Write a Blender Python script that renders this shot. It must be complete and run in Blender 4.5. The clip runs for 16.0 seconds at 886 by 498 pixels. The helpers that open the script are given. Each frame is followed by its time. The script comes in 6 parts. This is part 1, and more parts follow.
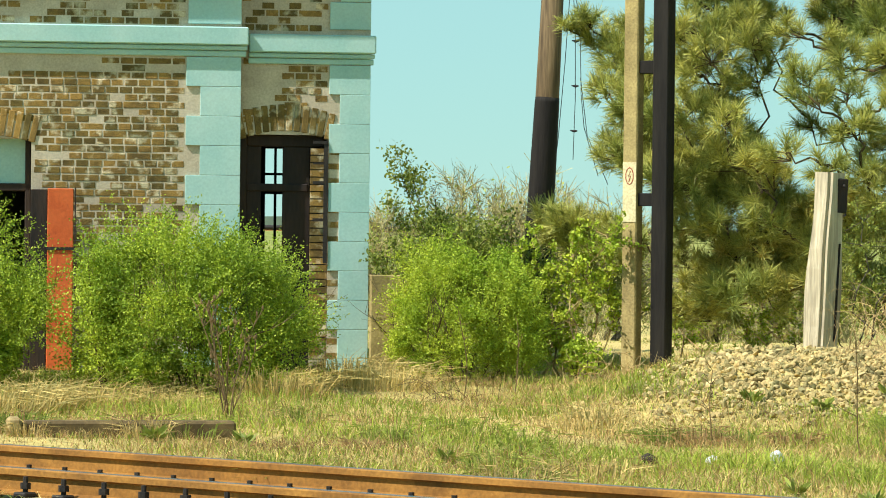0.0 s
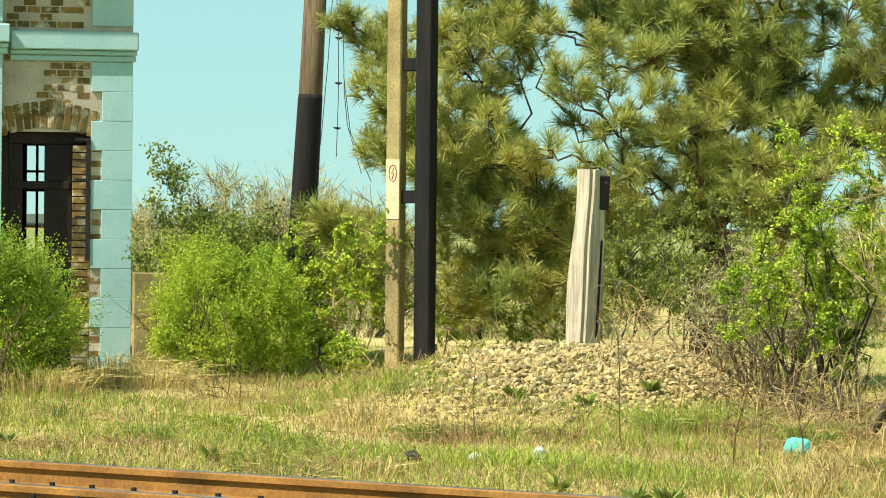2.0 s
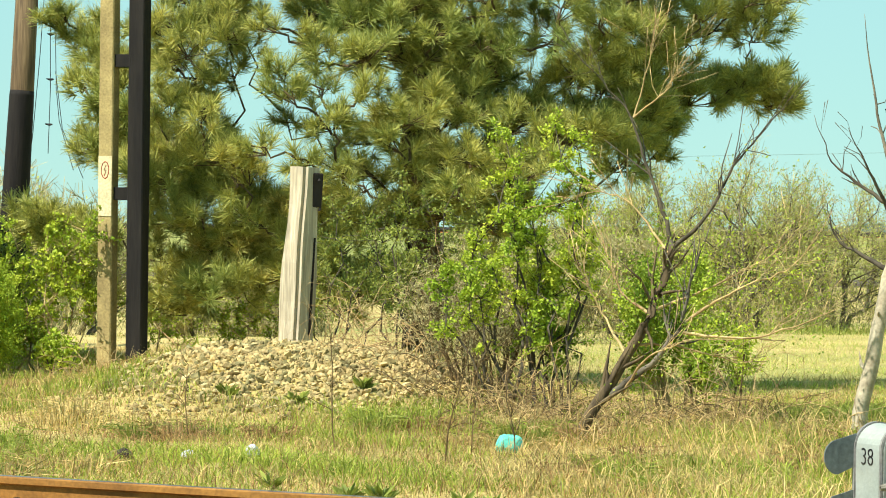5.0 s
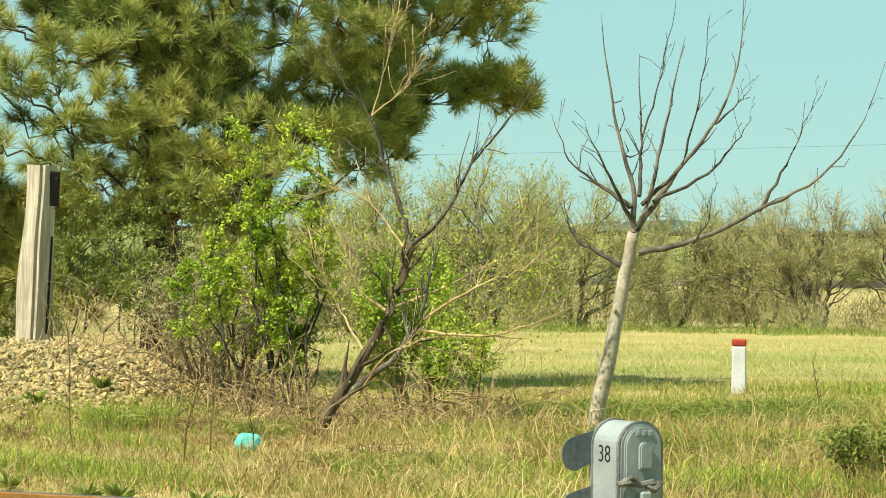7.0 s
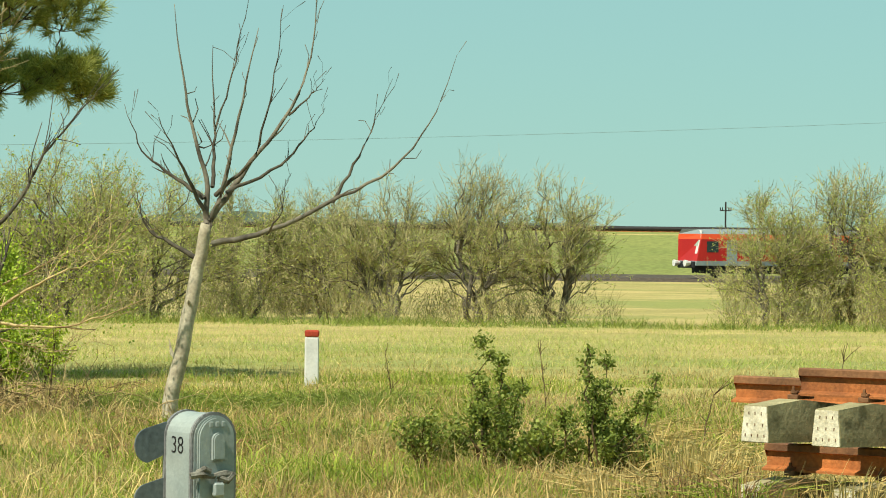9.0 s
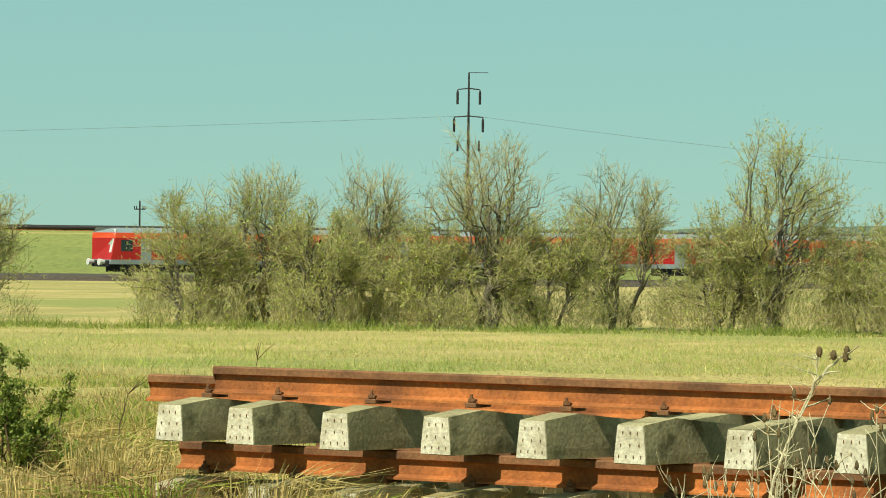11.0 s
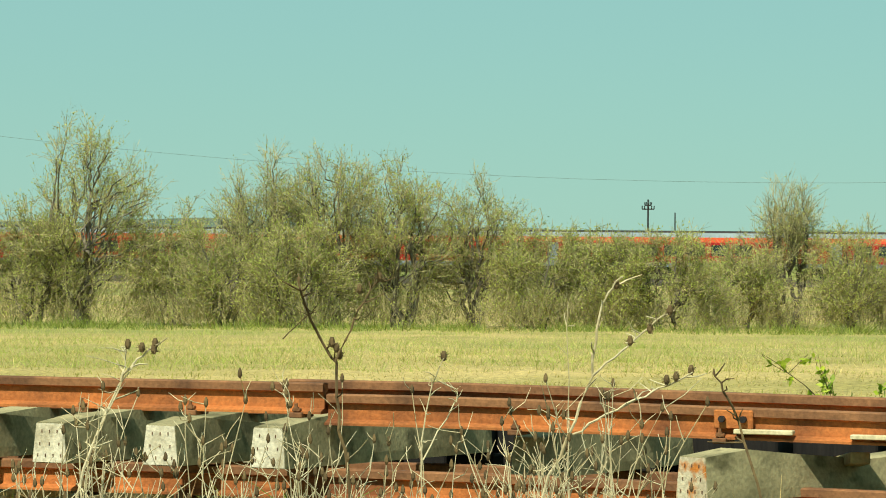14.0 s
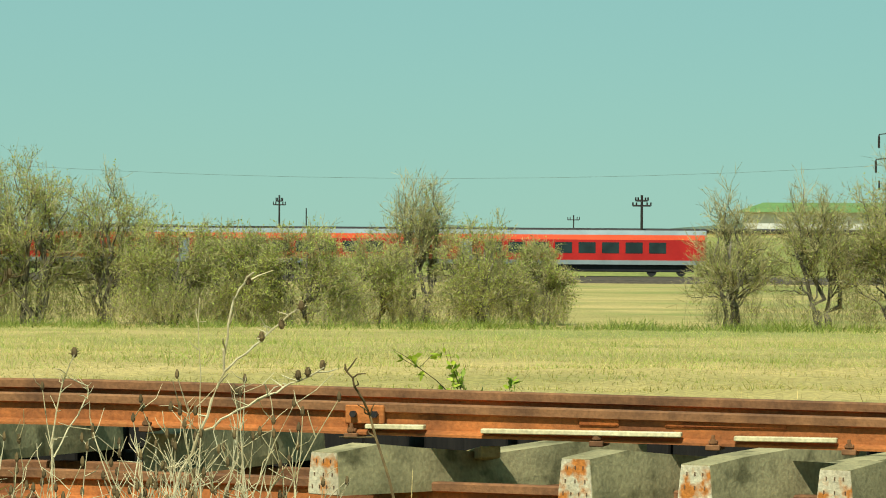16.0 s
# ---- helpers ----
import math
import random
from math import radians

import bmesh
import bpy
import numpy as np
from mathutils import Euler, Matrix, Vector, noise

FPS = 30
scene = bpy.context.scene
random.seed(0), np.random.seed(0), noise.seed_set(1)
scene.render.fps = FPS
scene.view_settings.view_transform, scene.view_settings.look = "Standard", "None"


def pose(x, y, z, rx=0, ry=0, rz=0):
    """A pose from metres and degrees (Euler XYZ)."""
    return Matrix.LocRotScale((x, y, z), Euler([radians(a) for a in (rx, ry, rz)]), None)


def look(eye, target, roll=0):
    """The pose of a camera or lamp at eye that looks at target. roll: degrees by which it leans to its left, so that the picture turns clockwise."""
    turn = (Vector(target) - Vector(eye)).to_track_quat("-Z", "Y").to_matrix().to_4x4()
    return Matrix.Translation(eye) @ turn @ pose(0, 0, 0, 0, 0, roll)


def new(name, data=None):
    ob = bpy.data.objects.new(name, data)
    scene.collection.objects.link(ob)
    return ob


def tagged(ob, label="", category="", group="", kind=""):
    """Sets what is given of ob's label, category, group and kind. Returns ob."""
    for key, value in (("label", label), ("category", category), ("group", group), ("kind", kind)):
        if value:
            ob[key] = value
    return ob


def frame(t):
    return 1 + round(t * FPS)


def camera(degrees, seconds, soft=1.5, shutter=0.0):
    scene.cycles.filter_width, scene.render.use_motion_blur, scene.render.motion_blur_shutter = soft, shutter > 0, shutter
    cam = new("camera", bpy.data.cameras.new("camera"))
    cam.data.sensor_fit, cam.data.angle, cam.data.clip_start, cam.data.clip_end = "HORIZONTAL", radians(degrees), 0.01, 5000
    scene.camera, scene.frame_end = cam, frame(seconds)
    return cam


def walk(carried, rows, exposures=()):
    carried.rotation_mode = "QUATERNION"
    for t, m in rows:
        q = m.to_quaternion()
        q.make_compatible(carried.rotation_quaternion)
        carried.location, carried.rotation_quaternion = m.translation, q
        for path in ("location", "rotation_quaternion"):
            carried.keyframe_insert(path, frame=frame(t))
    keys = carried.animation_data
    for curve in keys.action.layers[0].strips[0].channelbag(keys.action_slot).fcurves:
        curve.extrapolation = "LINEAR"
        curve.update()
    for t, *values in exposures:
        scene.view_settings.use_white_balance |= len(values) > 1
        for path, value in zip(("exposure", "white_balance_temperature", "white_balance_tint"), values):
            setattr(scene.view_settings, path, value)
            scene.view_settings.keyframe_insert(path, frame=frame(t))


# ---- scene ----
cam = camera(13.755, 16.0, soft=1.0)
EYE = 1.9
# seconds, bearing to the right, pitch, lean to the left
TURNS = [
    (0.0, 0.059, -0.289, 0.640), (0.5, 1.223, -0.287, 0.567), (1.0, 2.012, -0.289, 0.586), (1.5, 2.920, -0.307, 0.578),
    (2.0, 3.749, -0.294, 0.562), (2.5, 4.275, -0.326, 0.579), (3.0, 5.105, -0.302, 0.578), (3.5, 5.950, -0.258, 0.535),
    (3.7, 6.230, -0.264, 0.547), (5.8, 9.759, -0.272, 0.669), (6.0, 10.189, -0.269, 0.650), (6.5, 11.268, -0.266, 0.602),
    (7.0, 12.302, -0.268, 0.597), (7.5, 13.444, -0.274, 0.680), (8.0, 15.208, -0.262, 0.673), (8.2, 16.009, -0.272, 0.617),
    (10.3, 24.332, -0.244, 0.644), (10.5, 25.392, -0.206, 0.530), (11.0, 28.073, -0.249, 0.669), (11.5, 30.708, -0.258, 0.509),
    (12.0, 32.644, -0.233, 0.517), (12.5, 34.581, -0.265, 0.556), (13.0, 36.074, -0.264, 0.531), (13.5, 37.343, -0.277, 0.504),
    (14.0, 38.837, -0.259, 0.467), (14.5, 40.302, -0.274, 0.479), (15.0, 41.902, -0.299, 0.501), (15.5, 43.294, -0.289, 0.465),
    (16.0, 44.584, -0.286, 0.362),
]
walk(cam, [(t, pose(0, 0, EYE, 90 + p, -r, -a)) for t, a, p, r in TURNS],
     exposures=[(0.0, 0.66, 6470, 12), (3.7, 0.80, 6500, 12), (5.8, 0.72, 6520, 12.5), (8.2, 0.42, 6600, 10.5), (11.0, 0.19, 6680, 4), (14.0, 0.20, 6640, 3.2), (16.0, 0.11, 6560, 1.5)])

# ---- light ----
SUN_BEARING, SUN_HEIGHT = -117.0, 52.0
world = bpy.data.worlds.new("sky")
scene.world = world
world.use_nodes = True
wn = world.node_tree.nodes
sky = wn.new("ShaderNodeTexSky")
sky.sky_type, sky.sun_disc = "NISHITA", False
sky.sun_elevation, sky.sun_rotation = radians(SUN_HEIGHT), radians(SUN_BEARING)
sky.air_density, sky.dust_density, sky.ozone_density = 1.0, 0.0, 4.0
wn["Background"].inputs["Strength"].default_value = 0.073
tint = wn.new("ShaderNodeMix")
tint.data_type, tint.blend_type = "RGBA", "MULTIPLY"
tint.inputs[0].default_value, tint.inputs[7].default_value = 1.0, (0.62, 0.95, 0.90, 1)
world.node_tree.links.new(sky.outputs[0], tint.inputs[6])
veil = wn.new("ShaderNodeMix")
veil.data_type = "RGBA"
veil.inputs[0].default_value, veil.inputs[7].default_value = 0.7, (3.85, 6.9, 6.7, 1)
world.node_tree.links.new(tint.outputs[2], veil.inputs[6])
world.node_tree.links.new(veil.outputs[2], wn["Background"].inputs["Color"])
sun_data = bpy.data.lights.new("sun", "SUN")
sun_data.energy, sun_data.angle, sun_data.color = 5.0, radians(0.53), (1.0, 0.95, 0.86)
sun = new("sun", sun_data)
b, e = radians(SUN_BEARING), radians(SUN_HEIGHT)
sun.matrix_world = look((math.sin(b) * 60, math.cos(b) * 60, math.tan(e) * 60), (0, 0, 0))


# ---- materials ----
def lin(r, g, b):
    return tuple(0.87 * ((c / 255) / 12.92 if c <= 10 else ((c / 255 + 0.055) / 1.055) ** 2.4) for c in (r, g, b)) + (1,)


def material(name, c1, c2, rough=0.8, scale=6.0, fine=60.0, bump=0.3, metal=0.0, c3=None, blotch=1.2, cover=0.5, island=0.0, stretch=(1, 1, 1),
             leaf=0.0, each=0.0, bright=0.25):
    """Two colours mixed by noise at two sizes, an optional third colour in blotches, bump, and variation from piece to piece."""
    m = bpy.data.materials.new(name)
    m.use_nodes = True
    nt = m.node_tree
    n, l = nt.nodes, nt.links
    bsdf, out = n["Principled BSDF"], n["Material Output"]
    pos = n.new("ShaderNodeNewGeometry")
    mapping = n.new("ShaderNodeMapping")
    mapping.inputs["Scale"].default_value = stretch
    l.new(pos.outputs["Position"], mapping.inputs["Vector"])

    def noise_at(s, detail=5.0, shift=0.0):
        t = n.new("ShaderNodeTexNoise")
        t.inputs["Scale"].default_value, t.inputs["Detail"].default_value = s, detail
        if shift:
            add = n.new("ShaderNodeVectorMath")
            add.inputs[1].default_value = (shift, shift * 0.7, -shift)
            l.new(mapping.outputs[0], add.inputs[0])
            l.new(add.outputs[0], t.inputs["Vector"])
        else:
            l.new(mapping.outputs[0], t.inputs["Vector"])
        return t.outputs["Fac"]

    def ramp(fac, a, b):
        r = n.new("ShaderNodeMapRange")
        r.inputs["From Min"].default_value, r.inputs["From Max"].default_value = a, b
        l.new(fac, r.inputs["Value"])
        return r.outputs[0]

    def mix(fac, a, b, kind="MIX"):
        x = n.new("ShaderNodeMix")
        x.data_type, x.blend_type = "RGBA", kind
        if isinstance(fac, float):
            x.inputs[0].default_value = fac
        else:
            l.new(fac, x.inputs[0])
        for sock, v in ((x.inputs[6], a), (x.inputs[7], b)):
            if isinstance(v, tuple):
                sock.default_value = v
            else:
                l.new(v, sock)
        return x.outputs[2]

    coarse, grain = noise_at(scale), noise_at(fine, 3.0, 3.1)
    col = mix(ramp(coarse, 0.35, 0.65), c1, c2)
    if c3:
        col = mix(ramp(noise_at(blotch, 6.0, 11.0), 1 - cover - 0.06, 1 - cover + 0.06), col, c3)
    g = mix(ramp(grain, 0.25, 0.75), (1 - bright,) * 3 + (1,), (1 + bright,) * 3 + (1,))
    col = mix(1.0, col, g, "MULTIPLY")
    if island or each:
        if island:
            rnd = pos.outputs["Random Per Island"]
        else:
            oi = n.new("ShaderNodeObjectInfo")
            rnd = oi.outputs["Random"]
        k = island or each
        v = mix(rnd, (1 - k, 1 - k * 0.8, 1 - k, 1), (1 + k, 1 + k * 0.85, 1 + k * 0.5, 1))
        col = mix(1.0, col, v, "MULTIPLY")
    l.new(col, bsdf.inputs["Base Color"])
    bsdf.inputs["Metallic"].default_value = metal
    bsdf.inputs["Roughness"].default_value = rough
    bsdf.inputs["Specular IOR Level"].default_value = 0.3
    if bump:
        bp = n.new("ShaderNodeBump")
        bp.inputs["Strength"].default_value, bp.inputs["Distance"].default_value = bump, 0.01
        l.new(grain, bp.inputs["Height"])
        l.new(bp.outputs[0], bsdf.inputs["Normal"])
    if leaf:
        tr = n.new("ShaderNodeBsdfTranslucent")
        l.new(col, tr.inputs["Color"])
        sh = n.new("ShaderNodeMixShader")
        sh.inputs[0].default_value = leaf
        l.new(bsdf.outputs[0], sh.inputs[1])
        l.new(tr.outputs[0], sh.inputs[2])
        l.new(sh.outputs[0], out.inputs["Surface"])
    return m


BRICK = material("brick", lin(146, 118, 66), lin(100, 82, 48), 0.9, 6, 70, 0.5, c3=lin(192, 180, 156), blotch=8.0, cover=0.40, each=0.42)
BRICK_FAR = material("brick_rest", lin(146, 118, 66), lin(100, 82, 48), 0.9, 6, 70, 0.5, c3=lin(192, 180, 156), blotch=8.0, cover=0.42, island=0.42)
MORTAR = material("lime_mortar", lin(206, 195, 172), lin(176, 163, 142), 0.95, 2.2, 50, 0.25, bright=0.16)
TEAL = material("teal_paint", lin(178, 212, 206), lin(156, 200, 196), 0.75, 1.6, 40, 0.12, c3=lin(170, 192, 166), blotch=2.4, cover=0.24, bright=0.08)
DARKWOOD = material("dark_wood", lin(58, 44, 36), lin(34, 28, 26), 0.7, 4, 40, 0.4, stretch=(1, 1, 0.2))
ORANGE = material("orange_paint", lin(214, 108, 56), lin(196, 90, 44), 0.6, 3, 30, 0.2, bright=0.1)
PLASTER = material("inner_plaster", lin(120, 130, 128), lin(90, 96, 96), 0.9, 2, 30, 0.2)
CONCRETE = material("old_concrete", lin(180, 162, 108), lin(146, 130, 86), 0.92, 3, 45, 0.5)
MARKPAINT = material("pale_paint", lin(228, 216, 172), lin(208, 194, 150), 0.8, 6, 50, 0.2)
# near-black; on the post's right leg and the rear pile it replaces shade
NEAR_BLACK = material("near_black", lin(36, 33, 28), lin(23, 21, 18), 0.85, 6, 30, 0.5, stretch=(2, 2, 0.2))
POLEWOOD = material("pole_wood", lin(130, 110, 78), lin(82, 68, 48), 0.85, 8, 30, 0.6, stretch=(2, 2, 0.15))
GREYWOOD = material("weathered_wood", lin(206, 194, 164), lin(160, 150, 126), 0.9, 10, 30, 0.7, stretch=(2.5, 2.5, 0.12))
IRON = material("black_iron", lin(34, 32, 32), lin(52, 46, 42), 0.6, 10, 60, 0.3)
RUST = material("rusty_steel", lin(192, 116, 58), lin(118, 72, 42), 0.85, 2.2, 45, 0.5, c3=lin(212, 140, 74), blotch=3.0, cover=0.30)
RUST_HEAD = material("dark_rust", lin(152, 106, 68), lin(108, 74, 48), 0.8, 4, 45, 0.4)
RUST_FLAKE = material("flaking_rust", lin(170, 96, 44), lin(128, 70, 34), 0.9, 9, 60, 0.7)
RAILSIDE = material("ochre_rail", lin(158, 112, 48), lin(124, 84, 34), 0.75, 3, 40, 0.35, c3=lin(92, 64, 32), blotch=2.5, cover=0.22)
RAILTOP = material("worn_rail_top", lin(150, 150, 158), lin(120, 122, 132), 0.32, 4, 40, 0.1, metal=0.8)
SLEEPER = material("sleeper_concrete", lin(178, 166, 122), lin(138, 130, 94), 0.92, 3, 45, 0.35, c3=lin(108, 102, 70), blotch=5, cover=0.4)
# end faces lighter than the body: sunlight put into their colour, rust real
SLEEPER_SUN_END = material("sunlit_end", lin(226, 218, 188), lin(190, 180, 148), 0.92, 9, 50, 0.5, c3=lin(160, 148, 116), blotch=14, cover=.22)
SLEEPER_SUN_RUSTY = material("sunlit_end_rust", lin(222, 212, 178), lin(198, 184, 150), 0.92, 5, 50, 0.5, c3=lin(196, 122, 54), blotch=11, cover=0.46)
DARKHOLE = material("wire_hole", lin(128, 100, 72), lin(104, 80, 58), 0.9, 5, 50, 0.2)
STONE = material("ballast_stone", lin(196, 174, 124), lin(134, 118, 82), 0.9, 9, 60, 0.5, island=0.45)
STONE_EACH = material("heap_stone", lin(206, 186, 138), lin(148, 132, 96), 0.9, 9, 60, 0.5, each=0.4)
BARK = material("bark", lin(116, 100, 70), lin(68, 58, 42), 0.9, 7, 40, 0.6, stretch=(2, 2, 0.4))
BARK_PALE = material("pale_bark", lin(194, 184, 156), lin(156, 144, 116), 0.9, 5, 40, 0.5, c3=lin(108, 96, 76), blotch=6.5, cover=0.26)
BARK_GREY = material("grey_bark", lin(134, 126, 106), lin(80, 74, 62), 0.9, 5, 40, 0.4)
TWIG = material("twigs", lin(188, 178, 130), lin(148, 140, 102), 0.9, 5, 40, 0.0, island=0.35)
NEEDLE = material("pine_needles", lin(194, 190, 104), lin(144, 158, 84), 0.55, 0.9, 30, 0.0, island=0.45, leaf=0.12, c3=lin(194, 162, 90), blotch=0.9, cover=0.28)
LEAF = material("spring_leaves", lin(178, 194, 62), lin(132, 158, 48), 0.6, 1.5, 30, 0.0, island=0.4, leaf=0.25)
LEAF_BRIGHT = material("bright_leaves", lin(190, 202, 68), lin(150, 176, 54), 0.6, 1.5, 30, 0.0, island=0.4, leaf=0.28)
LEAF_DARK = material("dark_leaves", lin(152, 162, 76), lin(120, 134, 58), 0.6, 1.5, 30, 0.0, island=0.4, leaf=0.3)
LEAF_OLIVE = material("olive_leaves", lin(202, 208, 110), lin(168, 180, 92), 0.7, 0.4, 20, 0.0, island=0.25, leaf=0.45)
GRASS = material("green_grass", lin(148, 158, 66), lin(170, 162, 86), 0.8, 0.5, 12, 0.0, island=0.4, leaf=0.3)
STRAW_NEAR = material("dry_grass_near", lin(218, 194, 136), lin(172, 148, 98), 0.85, 0.7, 12, 0.0, island=0.45, leaf=0.25)
STRAW_PALE = material("pale_field_straw", lin(226, 210, 146), lin(202, 188, 122), 0.85, 0.3, 12, 0.0, island=0.3, leaf=0.35)
GRASS_PALE = material("pale_field_grass", lin(190, 200, 104), lin(166, 180, 88), 0.8, 0.3, 12, 0.0, island=0.25, leaf=0.4)
DRYWEED = material("dead_weed", lin(172, 138, 98), lin(132, 104, 72), 0.9, 0.9, 12, 0.0, island=0.45, leaf=0.15)
GRASS_NEAR = material("green_grass_near", lin(166, 178, 76), lin(140, 154, 64), 0.8, 0.5, 12, 0.0, island=0.45, leaf=0.3)
STRAW = material("dry_grass", lin(206, 186, 126), lin(180, 158, 100), 0.85, 0.7, 12, 0.0, island=0.42, leaf=0.25)
STALK = material("dead_stalk", lin(216, 204, 168), lin(180, 164, 126), 0.9, 6, 40, 0.2, island=0.2)
STALK_BROWN = material("brown_stalk", lin(122, 102, 68), lin(88, 72, 48), 0.9, 6, 40, 0.2, island=0.2)
GROUND = material("field", lin(158, 146, 82), lin(196, 172, 108), 0.95, 0.16, 13, 0.5, c3=lin(146, 146, 76), blotch=0.05, cover=0.42, bright=0.42, stretch=(1, 1, 1))
BALLAST = material("track_bed", lin(96, 84, 68), lin(70, 62, 52), 0.95, 3, 20, 0.6)
GREYPAINT = material("grey_paint", lin(164, 172, 162), lin(144, 154, 146), 0.55, 4, 50, 0.15, bright=0.08)
DARKPAINT = material("dark_vane", lin(112, 120, 116), lin(92, 100, 98), 0.6, 4, 40, 0.15)
WHITEPAINT = material("white_paint", lin(226, 226, 218), lin(206, 206, 198), 0.7, 4, 40, 0.2, bright=0.08)
REDPAINT = material("faded_red", lin(176, 66, 40), lin(150, 54, 34), 0.7, 4, 40, 0.2)
TRAIN_RED = material("train_red", lin(190, 40, 36), lin(172, 34, 32), 0.4, 0.5, 5, 0.0, bright=0.05)
TRAIN_ORANGE = material("train_orange", lin(236, 92, 50), lin(226, 84, 44), 0.45, 0.5, 5, 0.0, bright=0.05)
TRAIN_GREY = material("train_grey", lin(150, 162, 162), lin(134, 146, 146), 0.5, 0.5, 5, 0.0, bright=0.06)
TRAIN_DARK = material("train_underframe", lin(40, 42, 44), lin(30, 30, 32), 0.7, 1, 5, 0.1)
TRAIN_GLASS = material("train_glass", lin(44, 62, 62), lin(34, 48, 50), 0.15, 1, 5, 0.0, bright=0.05)
# pale because the sky's reflection is painted into the windscreen colour
CAB_SKY_GLASS = material("sky_pale_windscreen", lin(176, 190, 170), lin(160, 176, 158), 0.12, 1, 5, 0.0, bright=0.05)
PLASTIC = material("teal_plastic", lin(112, 206, 184), lin(92, 188, 168), 0.5, 9, 40, 0.3)
LITTER = material("pale_plastic", lin(214, 214, 220), lin(190, 192, 204), 0.5, 9, 40, 0.3)
ROOFGREEN = material("green_roof", lin(118, 150, 78), lin(104, 134, 68), 0.6, 0.2, 3, 0.0)
CANE = material("tan_twigs", lin(204, 178, 130), lin(146, 120, 86), 0.9, 5, 40, 0.2, island=0.4)
HASP = material("corroded_casting", lin(146, 142, 126), lin(96, 92, 80), 0.85, 18, 90, 0.6)
RIMGREY = material("worn_grey_rim", lin(140, 140, 134), lin(120, 120, 116), 0.7, 6, 50, 0.3)
BRANCH = material("branch_bark", lin(104, 96, 78), lin(66, 60, 48), 0.9, 7, 40, 0.4)
WIRE_FAR = material("grey_wire", lin(120, 140, 138), lin(110, 130, 128), 0.8, 1, 5, 0.0)
BANKGREEN = material("green_bank", lin(142, 144, 76), lin(122, 130, 66), 0.95, 0.08, 2, 0.0, c3=lin(150, 150, 84), blotch=0.05, cover=0.3)
# distance haze is mixed into this pale hill colour
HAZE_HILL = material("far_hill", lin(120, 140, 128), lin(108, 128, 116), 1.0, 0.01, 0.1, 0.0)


# ---- shared builders ----
class Geo:
    """Gathers vertices and faces for one mesh."""

    def __init__(self):
        self.v, self.q, self.n = [], [], 0

    def add(self, verts, quads):
        verts, quads = np.asarray(verts, float).reshape(-1, 3), np.asarray(quads, int).reshape(-1, 4)
        self.v.append(verts)
        self.q.append(quads + self.n)
        self.n += len(verts)
        return self

    def tube(self, pts, radii, sides=5):
        pts = np.asarray(pts, float)
        k = len(pts)
        radii = np.broadcast_to(np.asarray(radii, float), (k,))
        d = np.gradient(pts, axis=0)
        d /= np.linalg.norm(d, axis=1)[:, None] + 1e-9
        ref = np.where(np.abs(d[:, 2:3]) > 0.9, np.array([[1.0, 0, 0]]), np.array([[0, 0, 1.0]]))
        u = np.cross(d, ref)
        u /= np.linalg.norm(u, axis=1)[:, None] + 1e-9
        w = np.cross(d, u)
        a = np.arange(sides) * 2 * np.pi / sides
        ring = (u[:, None, :] * np.cos(a)[None, :, None] + w[:, None, :] * np.sin(a)[None, :, None]) * radii[:, None, None] + pts[:, None, :]
        i, j = np.meshgrid(np.arange(k - 1), np.arange(sides), indexing="ij")
        j2 = (j + 1) % sides
        q = np.stack([i * sides + j, i * sides + j2, (i + 1) * sides + j2, (i + 1) * sides + j], -1).reshape(-1, 4)
        verts = ring.reshape(-1, 3)
        base = len(verts)
        caps = []
        for r0 in ((0, (k - 1) * sides) if sides > 3 else ()):
            verts = np.vstack([verts, ring.reshape(-1, 3)[r0:r0 + sides].mean(0)])
            for s in range(0, sides, 2):
                caps.append([r0 + s, r0 + (s + 1) % sides, r0 + (s + 2) % sides if s + 2 <= sides else r0, len(verts) - 1])
        return self.add(verts, np.vstack([q, np.array(caps)]) if caps else q)

    def leaves(self, centers, length, width, rng, up=0.0, axis=None):
        """One small diamond leaf at each centre; axis gives each leaf's own direction."""
        c = np.asarray(centers, float)
        k = len(c)
        if axis is None:
            u = rng.normal(size=(k, 3))
            u[:, 2] += up
        else:
            u = np.asarray(axis, float)
        u = u / (np.linalg.norm(u, axis=1)[:, None] + 1e-9)
        v = np.cross(u, rng.normal(size=(k, 3)))
        v /= np.linalg.norm(v, axis=1)[:, None] + 1e-9
        L = (np.broadcast_to(length, (k,)) * rng.uniform(0.7, 1.3, k))[:, None]
        W = (np.broadcast_to(width, (k,)) * rng.uniform(0.7, 1.3, k))[:, None]
        verts = np.stack([c - u * L * 0.5, c + v * W * 0.5, c + u * L * 0.5, c - v * W * 0.5], 1).reshape(-1, 3)
        return self.add(verts, np.arange(k * 4).reshape(-1, 4))

    def ribbons(self, a, b, width, rng, tip=0.3):
        a, b = np.asarray(a, float), np.asarray(b, float)
        k = len(a)
        u = b - a
        v = np.cross(u, rng.normal(size=(k, 3)))
        v /= np.linalg.norm(v, axis=1)[:, None] + 1e-9
        W = np.broadcast_to(width, (k,))[:, None]
        verts = np.stack([a - v * W / 2, a + v * W / 2, b + v * W * tip / 2, b - v * W * tip / 2], 1).reshape(-1, 3)
        return self.add(verts, np.arange(k * 4).reshape(-1, 4))

    def block(self, x0, x1, y0, y1, z0, z1, c=0.0):
        """A box with its edges cut by c."""
        bm = bmesh.new()
        bmesh.ops.create_cube(bm, size=1, matrix=Matrix.LocRotScale(((x0 + x1) / 2, (y0 + y1) / 2, (z0 + z1) / 2), None, (x1 - x0, y1 - y0, z1 - z0)))
